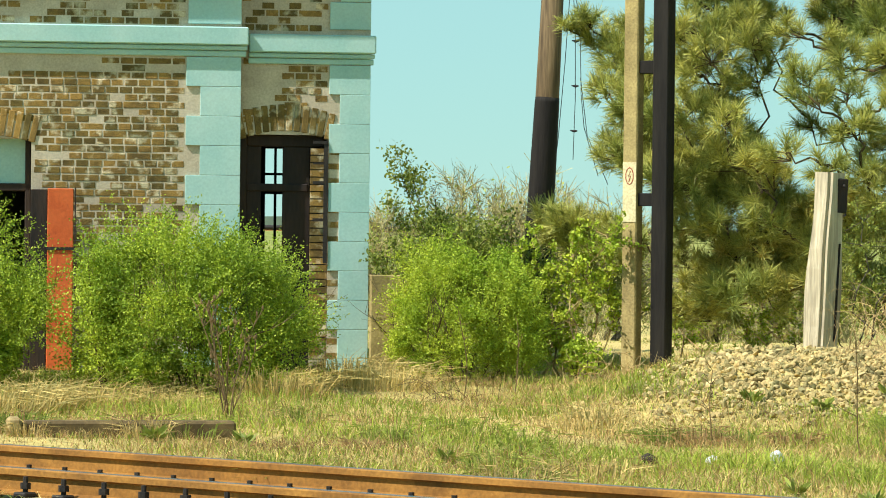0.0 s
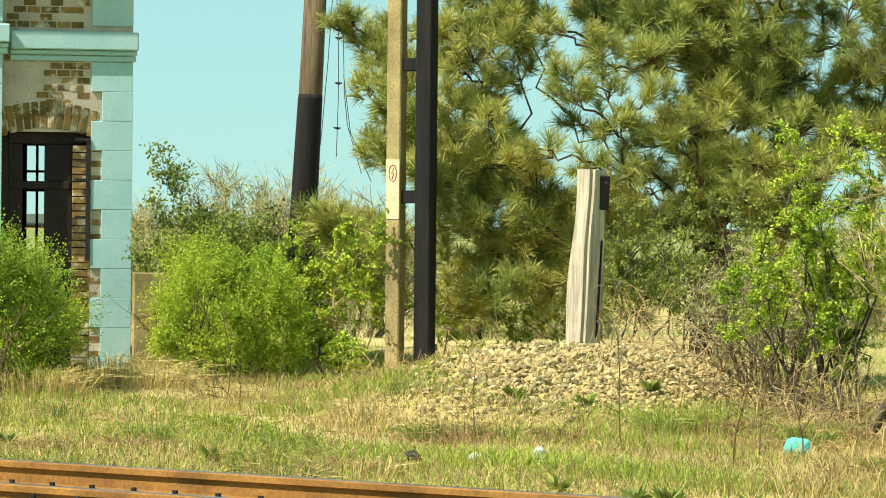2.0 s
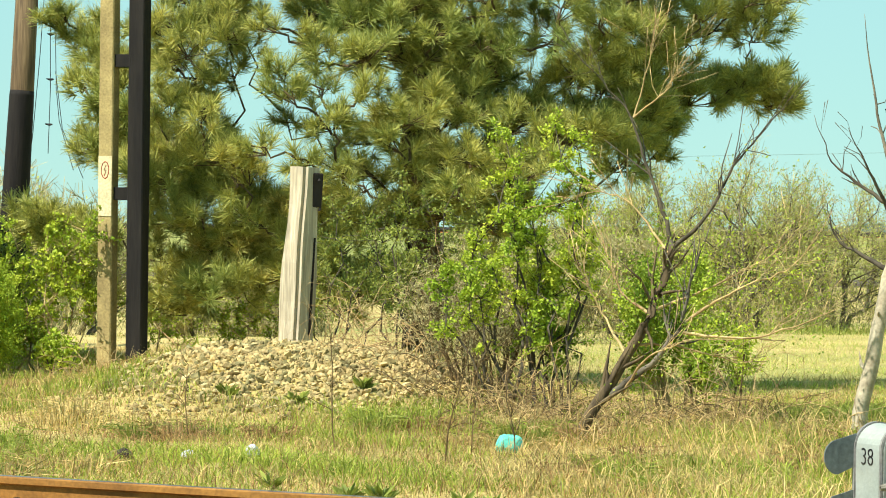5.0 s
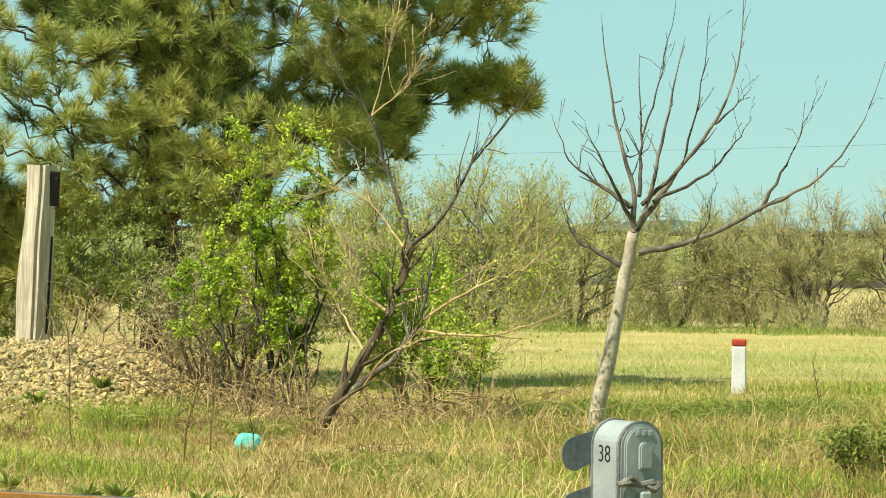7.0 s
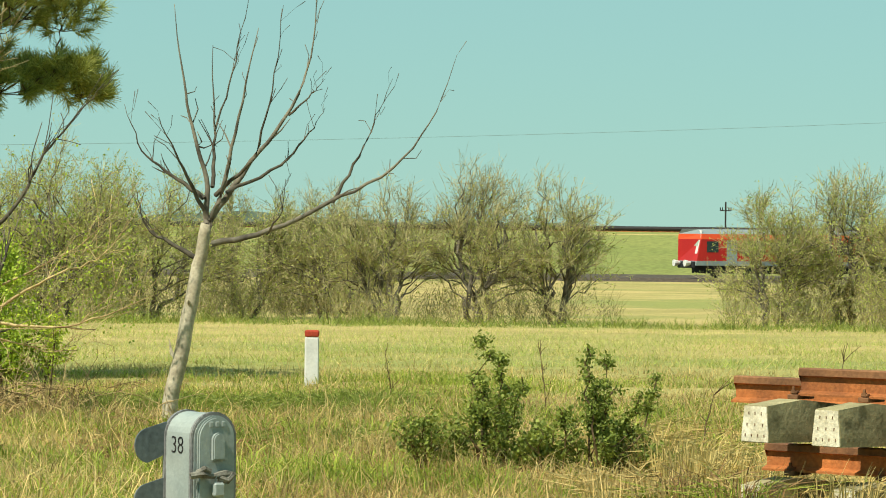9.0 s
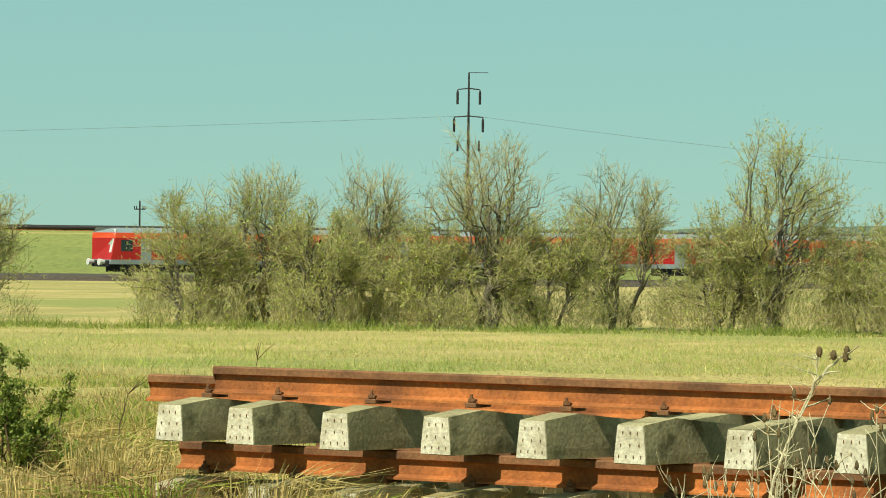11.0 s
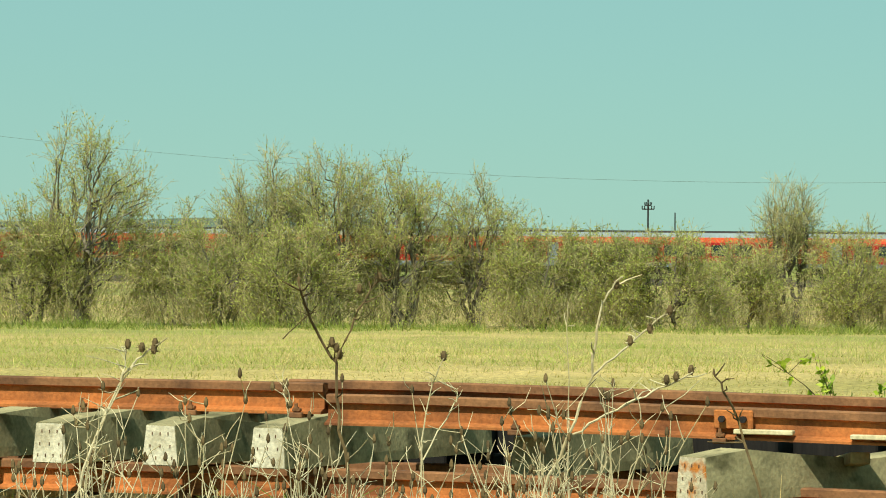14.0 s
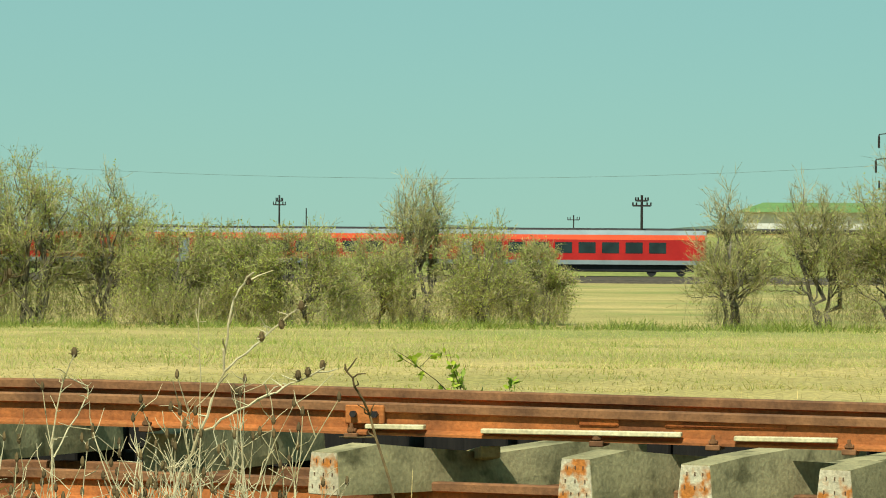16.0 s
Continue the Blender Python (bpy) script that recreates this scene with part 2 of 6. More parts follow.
        if c:
            bmesh.ops.bevel(bm, geom=bm.edges[:], offset=c, segments=1, affect="EDGES")
        return self.bm(bm)

    def bm(self, bm):
        bm.verts.index_update()
        v = [tuple(x.co) for x in bm.verts]
        q = []
        for f in bm.faces:
            ids = [x.index for x in f.verts]
            if len(ids) <= 4:
                q.append(ids + [ids[-1]] * (4 - len(ids)))
            else:
                for i in range(1, len(ids) - 1):
                    q.append([ids[0], ids[i], ids[i + 1], ids[i + 1]])
        bm.free()
        return self.add(v, q)

    def sweep(self, outline, path, side, up=(0, 0, 1)):
        """An outline of (across, height) carried along a path; side is the across direction."""
        o, p = np.asarray(outline, float), np.asarray(path, float)
        s, u = np.asarray(side, float), np.asarray(up, float)
        k, m = len(p), len(o)
        verts = (p[:, None, :] + o[None, :, 0:1] * s + o[None, :, 1:2] * u).reshape(-1, 3)
        i, j = np.meshgrid(np.arange(k - 1), np.arange(m), indexing="ij")
        j2 = (j + 1) % m
        q = np.stack([i * m + j, i * m + j2, (i + 1) * m + j2, (i + 1) * m + j], -1).reshape(-1, 4)
        caps = [[r + a, r + a + 1, r + m - 2 - a, r + m - 1 - a] for r in (0, (k - 1) * m) for a in range(m // 2 - 1)]
        return self.add(verts, np.vstack([q, np.array(caps)]) if caps else q)

    def mesh(self, name, mat):
        v, q = np.vstack(self.v), np.vstack(self.q)
        tri = q[:, 2] == q[:, 3]
        loops = np.concatenate([q[~tri].reshape(-1), q[tri][:, :3].reshape(-1)])
        nq, nt = int((~tri).sum()), int(tri.sum())
        starts = np.concatenate([np.arange(nq) * 4, nq * 4 + np.arange(nt) * 3])
        me = bpy.data.meshes.new(name)
        me.vertices.add(len(v))
        me.vertices.foreach_set("co", v.astype(np.float32).reshape(-1))
        me.loops.add(len(loops))
        me.loops.foreach_set("vertex_index", loops.astype(np.int32))
        me.polygons.add(nq + nt)
        me.polygons.foreach_set("loop_start", starts.astype(np.int32))
        me.update(calc_edges=True)
        me.validate()
        me.polygons.foreach_set("use_smooth", np.zeros(len(me.polygons), bool))
        me.materials.append(mat)
        return me


def thing(name, at_pose, label, category, group="", kind=""):
    ob = new(name)
    ob.matrix_world = at_pose
    ob.empty_display_size = 0.1
    return tagged(ob, label, category, group, kind)


def part(name, geo, mat, parent, label="", smooth=False):
    me = geo.mesh(name, mat)
    me.polygons.foreach_set("use_smooth", np.full(len(me.polygons), smooth))
    ob = new(name, me)
    ob.parent = parent
    return tagged(ob, label) if label else ob


def single(name, geo, mat, at_pose, label, category, group="", kind="", smooth=False):
    me = geo.mesh(name, mat)
    me.polygons.foreach_set("use_smooth", np.full(len(me.polygons), smooth))
    ob = new(name, me)
    ob.matrix_world = at_pose
    return tagged(ob, label, category, group, kind)


def spot(bearing, dist):
    return dist * math.sin(radians(bearing)), dist * math.cos(radians(bearing))


DIST = np.array([0, 20, 28, 38, 50, 65, 80, 110, 150, 200, 285, 312, 328, 338, 360, 500, 4000], float)
LEVEL_L = np.array([.27, .27, .32, .44, .40, -.05, -.5, -.95, -1.3, -1.6, -2.05, -2.0, 1.65, 1.7, 0.6, -1.0, -3.0])
LEVEL_R = np.array([.22, .22, .30, .24, .12, -.15, -.5, -.95, -1.3, -1.6, -2.05, -2.0, 1.65, 1.7, 0.6, -1.0, -3.0])
MOUND = spot(6.1, 33.0)


def ground_z(x, y):
    x, y = np.asarray(x, float), np.asarray(y, float)
    d = np.hypot(x, y)
    az = np.degrees(np.arctan2(x, y))
    k = np.clip((az - 6) / 6, 0, 1)
    k = k * k * (3 - 2 * k)
    z = np.interp(d, DIST, LEVEL_L) * (1 - k) + np.interp(d, DIST, LEVEL_R) * k
    # low heap of old ballast
    a = radians(6.1)
    u = (x - MOUND[0]) * math.cos(a) - (y - MOUND[1]) * math.sin(a)
    w = (x - MOUND[0]) * math.sin(a) + (y - MOUND[1]) * math.cos(a)
    z = z + 0.47 * np.exp(-(np.abs(u) / 1.75) ** 3.0 - (np.abs(w) / 2.6) ** 2.4)
    bumps = 0.03 * np.sin(x * 1.7 + 0.6 * y) * np.sin(y * 1.3 - 0.4 * x) + 0.02 * np.sin(x * 3.9) * np.sin(y * 3.1 + 1.0)
    return z + bumps * np.clip(d / 20, 0, 1) * np.clip((280 - d) / 100, 0, 1)


def on_ground(bearing, dist, turn=0.0, lift=0.0):
    x, y = spot(bearing, dist)
    return pose(x, y, float(ground_z(x, y)) + lift, 0, 0, -bearing + turn)


# ---- ground ----
def build_ground():
    bear = np.concatenate([np.linspace(-180, -14, 40), np.linspace(-12, 60, 210), np.linspace(62, 178, 30)])
    dist = np.concatenate([[0.0, 2, 6, 12], np.linspace(16, 48, 110), np.linspace(49, 120, 60), np.linspace(124, 306, 40), np.linspace(309, 342, 20), [360, 420, 500, 800, 1500, 4000]])
    A, R = np.meshgrid(np.radians(bear), dist)
    x, y = R * np.sin(A) + .5, R * np.cos(A) - 1.0
    z = ground_z(x, y)
    m, k = x.shape
    i, j = np.meshgrid(np.arange(m - 1), np.arange(k), indexing="ij")
    j2 = (j + 1) % k
    q = np.stack([i * k + j, (i + 1) * k + j, (i + 1) * k + j2, i * k + j2], -1).reshape(-1, 4)
    g = Geo().add(np.stack([x, y, z], -1).reshape(-1, 3), q)
    single("ground", g, GROUND, Matrix(), "rough flat grassland with dry and green patches", "ground", kind="structure", smooth=True)


build_ground()

RAIL_OUTLINE = [(-.0625, 0), (.0625, 0), (.0625, .012), (.012, .030), (.008, .108), (.036, .118), (.034, .150), (.026, .158),
                (-.026, .158), (-.034, .150), (-.036, .118), (-.008, .108), (-.012, .030), (-.0625, .012)]


def rail_geo(path, side):
    o = RAIL_OUTLINE
    return Geo().sweep(o, path, side)


# ---- running track ----
TRACK_O, TRACK_D, TRACK_N = np.array((0, 21.43, 0.0)), np.array((.7605, -.65, 0)), np.array((.65, .7605, 0))
RAIL_Z = 0.48


def build_track():
    track = thing("railway_track", pose(0, 0, 0), "worn railway track with ochre rails on concrete sleepers", "railway track", kind="structure")
    for off in (0.0, -1.5):
        path = [TRACK_O + TRACK_D * s + TRACK_N * off + (0, 0, RAIL_Z - .158) for s in np.linspace(-40, 45, 60)]
        r = part("rail", rail_geo(path, TRACK_N), RAILSIDE, track, "ochre-rusted rail with polished top")
        top = Geo()
        tp = [p + np.array((0, 0, .1585)) for p in path]
        top.sweep([(-.024, 0), (.024, 0), (.022, .0015), (-.022, .0015)], tp, TRACK_N)
        part("running_surface", top, RAILTOP, r, "bare steel running surface")
    bed = Geo()
    bed.sweep([(-2.4, -.35), (.8, -.35), (.6, .03), (.45, .09), (-2.0, .09), (-2.2, .03)], [TRACK_O + TRACK_D * s + (0, 0, .2) for s in np.linspace(-40, 45, 60)], TRACK_N)
    part("track_bed", bed, BALLAST, track, "dark stained ballast bed")
    sl = Geo().block(-.13, .13, -2.0, .5, -.12, 0, .02).mesh("sleeper", SLEEPER)
    clip = Geo().block(-.05, .05, -.17, -.07, 0, .03, .008).tube([(0, -.115, .02), (0, -.115, .12)], .016, 6).tube([(0, -.115, .05), (0, -.115, .085)], .032, 6)
    clip = clip.mesh("clip_bolt", IRON)
    nub = Geo().tube([(0, -.06, .02), (0, -.06, .045)], .018, 6).mesh("clip_bolt", IRON)
    rz = math.degrees(math.atan2(TRACK_D[1], TRACK_D[0]))
    for i in range(26):
        s = -9.4 + i * .65
        p = TRACK_O + TRACK_D * s
        ob = new("sleeper", sl)
        ob.matrix_world = pose(p[0], p[1], RAIL_Z - .158, 0, 0, rz)
        ob.parent = track
        for ds in (-.16, .16):
            for off, me in ((0, nub), (-1.5, clip)):
                c = p + TRACK_D * ds + TRACK_N * off
                ob = new("clip_bolt", me)
                ob.matrix_world = pose(c[0], c[1], RAIL_Z - .158, 0, 0, rz)
                ob.parent = track


build_track()


# ---- station building ----
# u runs to the left along the front from its outer corner, w goes into the building
B_FRONT = pose(*spot(-1.10, 37.6), 0.0, 0, 0, 1.1 + 5.0)


def build_station():
    st = thing("station_building", B_FRONT, "derelict brick station building with pale teal quoins", "building")
    top, depth = 4.9, 7.6
    bay = 1.33   # where the front steps forward, measured from the corner
    # front, outer bay: door opening from u=.42 to u=1.33
    part("front_wall", Geo().block(-.42, 0, 0, .4, 0, top), MORTAR, st, "limewashed mortar between worn bricks")
    part("front_wall", Geo().block(-bay, -.42, 0, .4, 2.86, top), MORTAR, st, "limewashed mortar between worn bricks")
    # forward bay, with a doorway between u=3.44 and u=4.9
    part("front_wall", Geo().block(-3.44, -bay, -.12, .4, 0, top), MORTAR, st, "limewashed mortar between worn bricks")
    part("front_wall", Geo().block(-4.9, -3.44, -.12, .4, 2.78, top), MORTAR, st, "limewashed mortar between worn bricks")
    part("front_wall", Geo().block(-9, -4.9, -.12, .4, 0, top), MORTAR, st, "limewashed mortar between worn bricks")
    rear = Geo()
    rear.block(-.1, 0, .4, depth, 0, top)
    rear.block(-9, -8.6, .4, depth, 0, top)
    rear.block(-.38, -.1, depth - .4, depth, 0, top)
    rear.block(-.64, -.38, depth - .4, depth, 0, 1.2)
    rear.block(-.64, -.38, depth - .4, depth, 2.88, top)
    rear.block(-8.6, -.64, depth - .4, depth, 0, top)
    part("rear_wall", rear, PLASTER, st, "dim grey plastered inner walls")
    part("partition", Geo().block(-2.6, -2.45, .4, depth - .4, 0, 3.6), PLASTER, st)
    part("upper_floor", Geo().block(-8.6, -.1, .4, depth - .4, 3.6, 3.8), DARKWOOD, st)
    part("inner_floor", Geo().block(-8.6, -.1, .4, depth - .4, 0.3, 0.42), DARKWOOD, st)
    part("roof", Geo().block(-9.3, .25, -.4, depth + .3, top, top + .18, .02), DARKWOOD, st, "dark flat eaves board")
    # string course: stepped moulding
    for a, b, y, z in ((-9, -bay + .08, -.12, 3.70), (-bay + .08, .06, 0, 3.64)):
        sc = part("string_course", Geo().block(a, b - .01, y - .10, y, z + .054, z + .24, .012), TEAL, st, "teal moulded string course")
        part("moulding", Geo().block(a, b - .03, y - .03, y, z - .06, z, .008), TEAL, sc)
        part("moulding", Geo().block(a, b - .02, y - .06, y, z + .004, z + .05, .008), TEAL, sc)
    # quoins
    def quoins(u_out, wide, narrow, y, z_top, start):
        z = z_top
        i = start
        while z > .45:
            w = wide if i % 2 == 0 else narrow
            part("quoin", Geo().block(-(u_out + w), -u_out, y - .025, y, z - .2985, z - .0015, .003), TEAL, st)
            z -= .30
            i += 1
    quoins(0, .42, .31, 0, 3.575, 0)
    quoins(bay, .555, .41, -.12, 3.635, 0)
    part("quoin", Geo().block(-.42, 0, -.025, 0, 3.94, 4.22, .006), TEAL, st)
    part("quoin", Geo().block(-.31, 0, -.025, 0, 4.225, 4.5, .006), TEAL, st)
    part("quoin", Geo().block(-1.87, -bay, -.145, -.12, 3.97, 4.5, .006), TEAL, st)
    # door frame in the outer bay, an open barred shutter and the opening behind
    df = part("door_frame", Geo().block(-1.33, -1.25, .1, .2, .42, 2.86, .01).block(-1.25, -.46, .1, .2, 2.74, 2.86, .01).block(-1.25, -.62, .1, .18, 2.28, 2.36, .01), DARKWOOD, st)
    part("door_leaf", Geo().block(-.88, -.60, .12, .17, .42, 2.74, .006), DARKWOOD, st, "dark half-open door leaf")
    part("door_leaf", Geo().block(-1.25, -1.10, .12, .3, .42, 2.74, .006), DARKWOOD, st, "dark half-open door leaf")
    sh = Geo().block(-.58, -.47, -.03, -.01, 1.98, 2.01).block(-.58, -.47, -.03, -.01, 2.36, 2.39).block(-.58, -.47, -.03, -.01, 2.56, 2.58)
    sh.block(-.47, -.43, -.04, -.01, 1.55, 2.80)
    sh.block(-.58, -.44, -.05, -.02, 2.77, 2.80)
    part("shutter_frame", sh, IRON, st, "black iron shutter frame")
    part("window_frame", Geo().block(-.525, -.495, depth - .3, depth - .25, 1.2, 2.88).block(-.64, -.38, depth - .3, depth - .25, 2.55, 2.58).block(-.64, -.38, depth - .3, depth - .25, 2.32, 2.40), DARKWOOD, st)
    # doorway in the forward bay with fanlight and orange leaf
    part("door_frame", Geo().block(-4.9, -3.44, .02, .12, 2.25, 2.33, .01).block(-3.50, -3.44, .02, .12, .42, 2.78, .01), DARKWOOD, st)
    # fanlight glass made up as an opaque panel in the teal paint
    part("fanlight", Geo().block(-4.9, -3.50, .05, .06, 2.33, 2.78), TEAL, st, "pale teal fanlight glass")
    leaf = part("door_leaf", Geo().block(-3.27, -3.01, -.30, -.26, .45, 2.28, .006), ORANGE, st, "orange painted open door leaf")
    # dark box drawn where the open leaf only leaves shade
    part("door_lining", Geo().block(-3.44, -3.272, -.29, -.13, .45, 2.27, .006), DARKWOOD, leaf, "dark box standing in for the shade beside the open door")
    part("hinge", Geo().block(-3.28, -3.0, -.312, -.30, 1.66, 1.69), IRON, leaf)
    part("door_edge", Geo().block(-3.0, -2.985, -.31, -.25, .45, 2.29), DARKWOOD, leaf)
    # flat arches: bricks on end
    vous = Geo().block(-.032, .032, -.012, .1, 0, .27, .005).mesh("arch_brick", BRICK)
    def arch(u0, u1, y, z, n):
        for i in range(n):
            f = (i + .5) / n
            ob = new("arch_brick", vous)
            ob.parent = st
            ob.matrix_basis = pose(-(u0 + (u1 - u0) * f), y, z + .10 * (1 - (2 * f - 1) ** 2) - .04, 0, (f - .5) * -26, 0)
    arch(.40, 1.33, 0, 2.84, 12)
    arch(3.40, 4.94, -.12, 2.78, 20)
    # bricks
    rng = np.random.default_rng(4)
    shapes = []
    for w in (.122, .122, .122, .182, .232):
        shapes.append((w, Geo().block(0, w, -.004, .03, 0, .061, .004).mesh("brick", BRICK)))
    rest = Geo()
    count = 0
    def lay(u0, u1, y, z0, z1, skip):
        nonlocal count
        row, z = 0, z0
        while z < z1:
            u = u0 + (0 if row % 2 else .066)
            while u < u1 - .06:
                full, me = shapes[int(rng.integers(0, 5)) if row % 3 else 0]
                w = min(full, u1 - u)
                mid, zc = u + w / 2, z + .03
                if not skip(mid, zc):
                    if w == full and count < 300 and y < 0 and 1.9 < zc < 3.64:
                        ob = new("brick", me)
                        ob.parent = st
                        ob.matrix_basis = pose(-(u + w), y + rng.uniform(-.003, .003), z, 0, 0, rng.uniform(-.5, .5))
                        count += 1
                    else:
                        rest.block(-(u + w), -u, y - .004 + rng.uniform(-.002, .002), y + .02, z, z + .061)
                u += w + .016
            row += 1
            z += .0745
    lay(1.90, 4.6, -.12, .5, 3.62, lambda u, z: (u > 3.36 and z < 2.98) or (z > 3.5 and rng.random() < .75) or rng.random() < .05)
    lay(.44, 1.30, 0, 2.98, 3.58, lambda u, z: rng.random() < .12 or (u > .9 and z > 3.15 and rng.random() < .8))
    lay(1.90, 4.6, -.12, 3.96, 4.5, lambda u, z: rng.random() < .3)
    lay(.44, 1.32, 0, 3.92, 4.5, lambda u, z: rng.random() < .25)
    lay(.315, .42, 0, .5, 2.7, lambda u, z: False)
    # jamb bricks of the outer doorway
    for k in range(30):
        rest.block(-.60, -.425, .02, .09, .5 + k * .0745, .563 + k * .0745)
    part("brick_rest", rest, BRICK_FAR, st, "worn ochre bricks with limewash")["kind"] = "stuff"


build_station()


# ---- plants ----
def curve(a, b, sag, rng, k=6, wob=0.06):
    a, b = np.asarray(a, float), np.asarray(b, float)
    t = np.linspace(0, 1, k)[:, None]
    p = a * (1 - t) + b * t
    p[:, 2] += (sag * np.sin(np.pi * t[:, 0]))
    j = rng.normal(size=(k, 3)) * wob * np.linalg.norm(b - a)
    j[0] = j[-1] = 0
    return p + j


def grow(g, start, direction, length, radius, depth, rng, tips, spread=0.55, lift=0.15, kids=(3, 5), sides=5, segs=5, bend=0.12, shrink=0.62):
    """A limb and its forks; the ends gather in tips as (place, direction, radius)."""
    p, d = np.array(start, float), np.array(direction, float)
    d /= np.linalg.norm(d)
    pts, dirs = [p.copy()], [d.copy()]
    for i in range(segs):
        d = d + rng.normal(size=3) * bend + np.array((0, 0, lift * 0.3))
        d /= np.linalg.norm(d)
        p = p + d * length / segs
        pts.append(p.copy())
        dirs.append(d.copy())
    g.tube(pts, np.linspace(radius, radius * 0.55, segs + 1), sides)
    if depth == 0:
        tips.append((pts, d))
        return
    for i in range(int(rng.integers(kids[0], kids[1] + 1))):
        k = int(rng.integers(max(1, segs // 2), segs + 1))
        nd = dirs[k] + rng.normal(size=3) * spread + np.array((0, 0, lift))
        grow(g, pts[k], nd, length * rng.uniform(shrink * 0.8, shrink * 1.15), radius * 0.5, depth - 1, rng, tips, spread, lift, kids, max(3, sides - 1), max(2, segs - 1), bend, shrink)


def tip_points(tips, n, rng, radius):
    """Points scattered round the outer limbs."""
    out, ax = [], []
    for pts, d in tips:
        pts = np.array(pts)
        f = rng.uniform(0, len(pts) - 1.001, n)
        i = f.astype(int)
        c = pts[i] + (pts[i + 1] - pts[i]) * (f - i)[:, None]
        out.append(c + rng.normal(size=(n, 3)) * radius)
        ax.append(np.broadcast_to(d, (n, 3)))
    return np.vstack(out), np.vstack(ax)


def bush(name, place, size, seed, leaf_mat, label, stems=16, per=40, leaf=(0.032, 0.018), fuzz=0.07, depth=2, wood=None, lean=0.45, category="shrub", group="", clump=0.0):
    """A many-stemmed shrub: stems, forks, twigs and single leaves. size is (half width, half depth, height)."""
    rng = np.random.default_rng(seed)
    ob = thing(name, place, label, category, group)
    w, dp, h = size
    g, tips = Geo(), []
    for i in range(stems):
        a = rng.uniform(0, 2 * np.pi)
        r = np.sqrt(rng.uniform(0, 1))
        foot = (np.cos(a) * r * w * 0.45, np.sin(a) * r * dp * 0.45, -0.03)
        dirn = (np.cos(a) * r * lean * w / h * 1.6, np.sin(a) * r * lean * dp / h * 1.6, 1)
        hh = h * (1 - 0.35 * r * r) * rng.uniform(0.75, 1.05)
        grow(g, foot, dirn, hh * 0.62, 0.006 + 0.0055 * h * rng.uniform(0.5, 1), depth, rng, tips, 0.5, 0.22, (3, 4), 4, 4, 0.1, 0.5)
    part("wood", g, wood or BARK, ob)
    c, ax = tip_points(tips, per, rng, fuzz)
    if clump:
        # leaves in small rosettes along the twigs
        mids, _ = tip_points(tips, max(2, per // 6), rng, fuzz * .5)
        c = np.repeat(mids, 6, 0) + rng.normal(size=(len(mids) * 6, 3)) * clump * .6
    keep = c[:, 2] > 0.02
    c = c[keep]
    lg = Geo().leaves(c, leaf[0], leaf[1], rng, 0.3)
    part("foliage", lg, leaf_mat, ob)
    return ob


def leafy_shrub(place, size, seed, leaf_mat, label, lumps=22, sprays=46, per=26, leaf=(.026, .015), stems=14, floor=.05):
    """A rounded shrub of leafy sprays gathered in lumps, with its stems showing in the gaps."""
    rng = np.random.default_rng(seed)
    ob = thing("shrub", place, label, "shrub")
    w, dp, h = size
    g, tips = Geo(), []
    for i in range(stems):
        a, r = rng.uniform(0, 2 * np.pi), np.sqrt(rng.uniform(0, 1))
        grow(g, (np.cos(a) * r * w * .4, np.sin(a) * r * dp * .4, -.03), (np.cos(a) * r * .9, np.sin(a) * r * .9, 1), h * .5, .012, 2, rng, tips, .5, .2, (3, 4), 4, 4, .1, .55)
    part("wood", g, BARK, ob)
    leaf_at, leaf_ax = [], []
    for i in range(lumps):
        a = 2 * np.pi * ((i * .618) % 1) + rng.uniform(-.3, .3)
        zf = floor + (1 - floor) * (i + .5) / lumps
        wide = np.sqrt(max(.05, 1 - ((zf - .42) / .62) ** 2))
        core = np.array((np.cos(a) * w * wide * rng.uniform(.55, .85), np.sin(a) * dp * wide * rng.uniform(.55, .8), zf * h * rng.uniform(.70, .88)))
        size_l = rng.uniform(.55, 1.35) * .30 * (w + h) / 2.4
        m = int(sprays * rng.uniform(.7, 1.3))
        d = rng.normal(size=(m, 3)) + np.array((np.cos(a), np.sin(a), .75)) * .75
        d /= np.linalg.norm(d, axis=1)[:, None]
        start = core + d * size_l * rng.uniform(.1, .55, m)[:, None]
        L = size_l * rng.uniform(.5, 1.15, m)
        f = rng.uniform(0, 1, (m, per))
        bend = np.array((0, 0, .12)) * size_l
        p = start[:, None, :] + d[:, None, :] * (L[:, None] * f)[:, :, None] + bend * (f ** 2)[:, :, None]
        p = p + rng.normal(size=p.shape) * .018
        leaf_at.append(p.reshape(-1, 3))
        leaf_ax.append((np.repeat(d, per, 0) * .7 + rng.normal(size=(m * per, 3)) * .6))
    c, ax = np.vstack(leaf_at), np.vstack(leaf_ax)
    keep = c[:, 2] > .03
    part("foliage", Geo().leaves(c[keep], leaf[0], leaf[1], rng, axis=ax[keep]), leaf_mat, ob)
    return ob


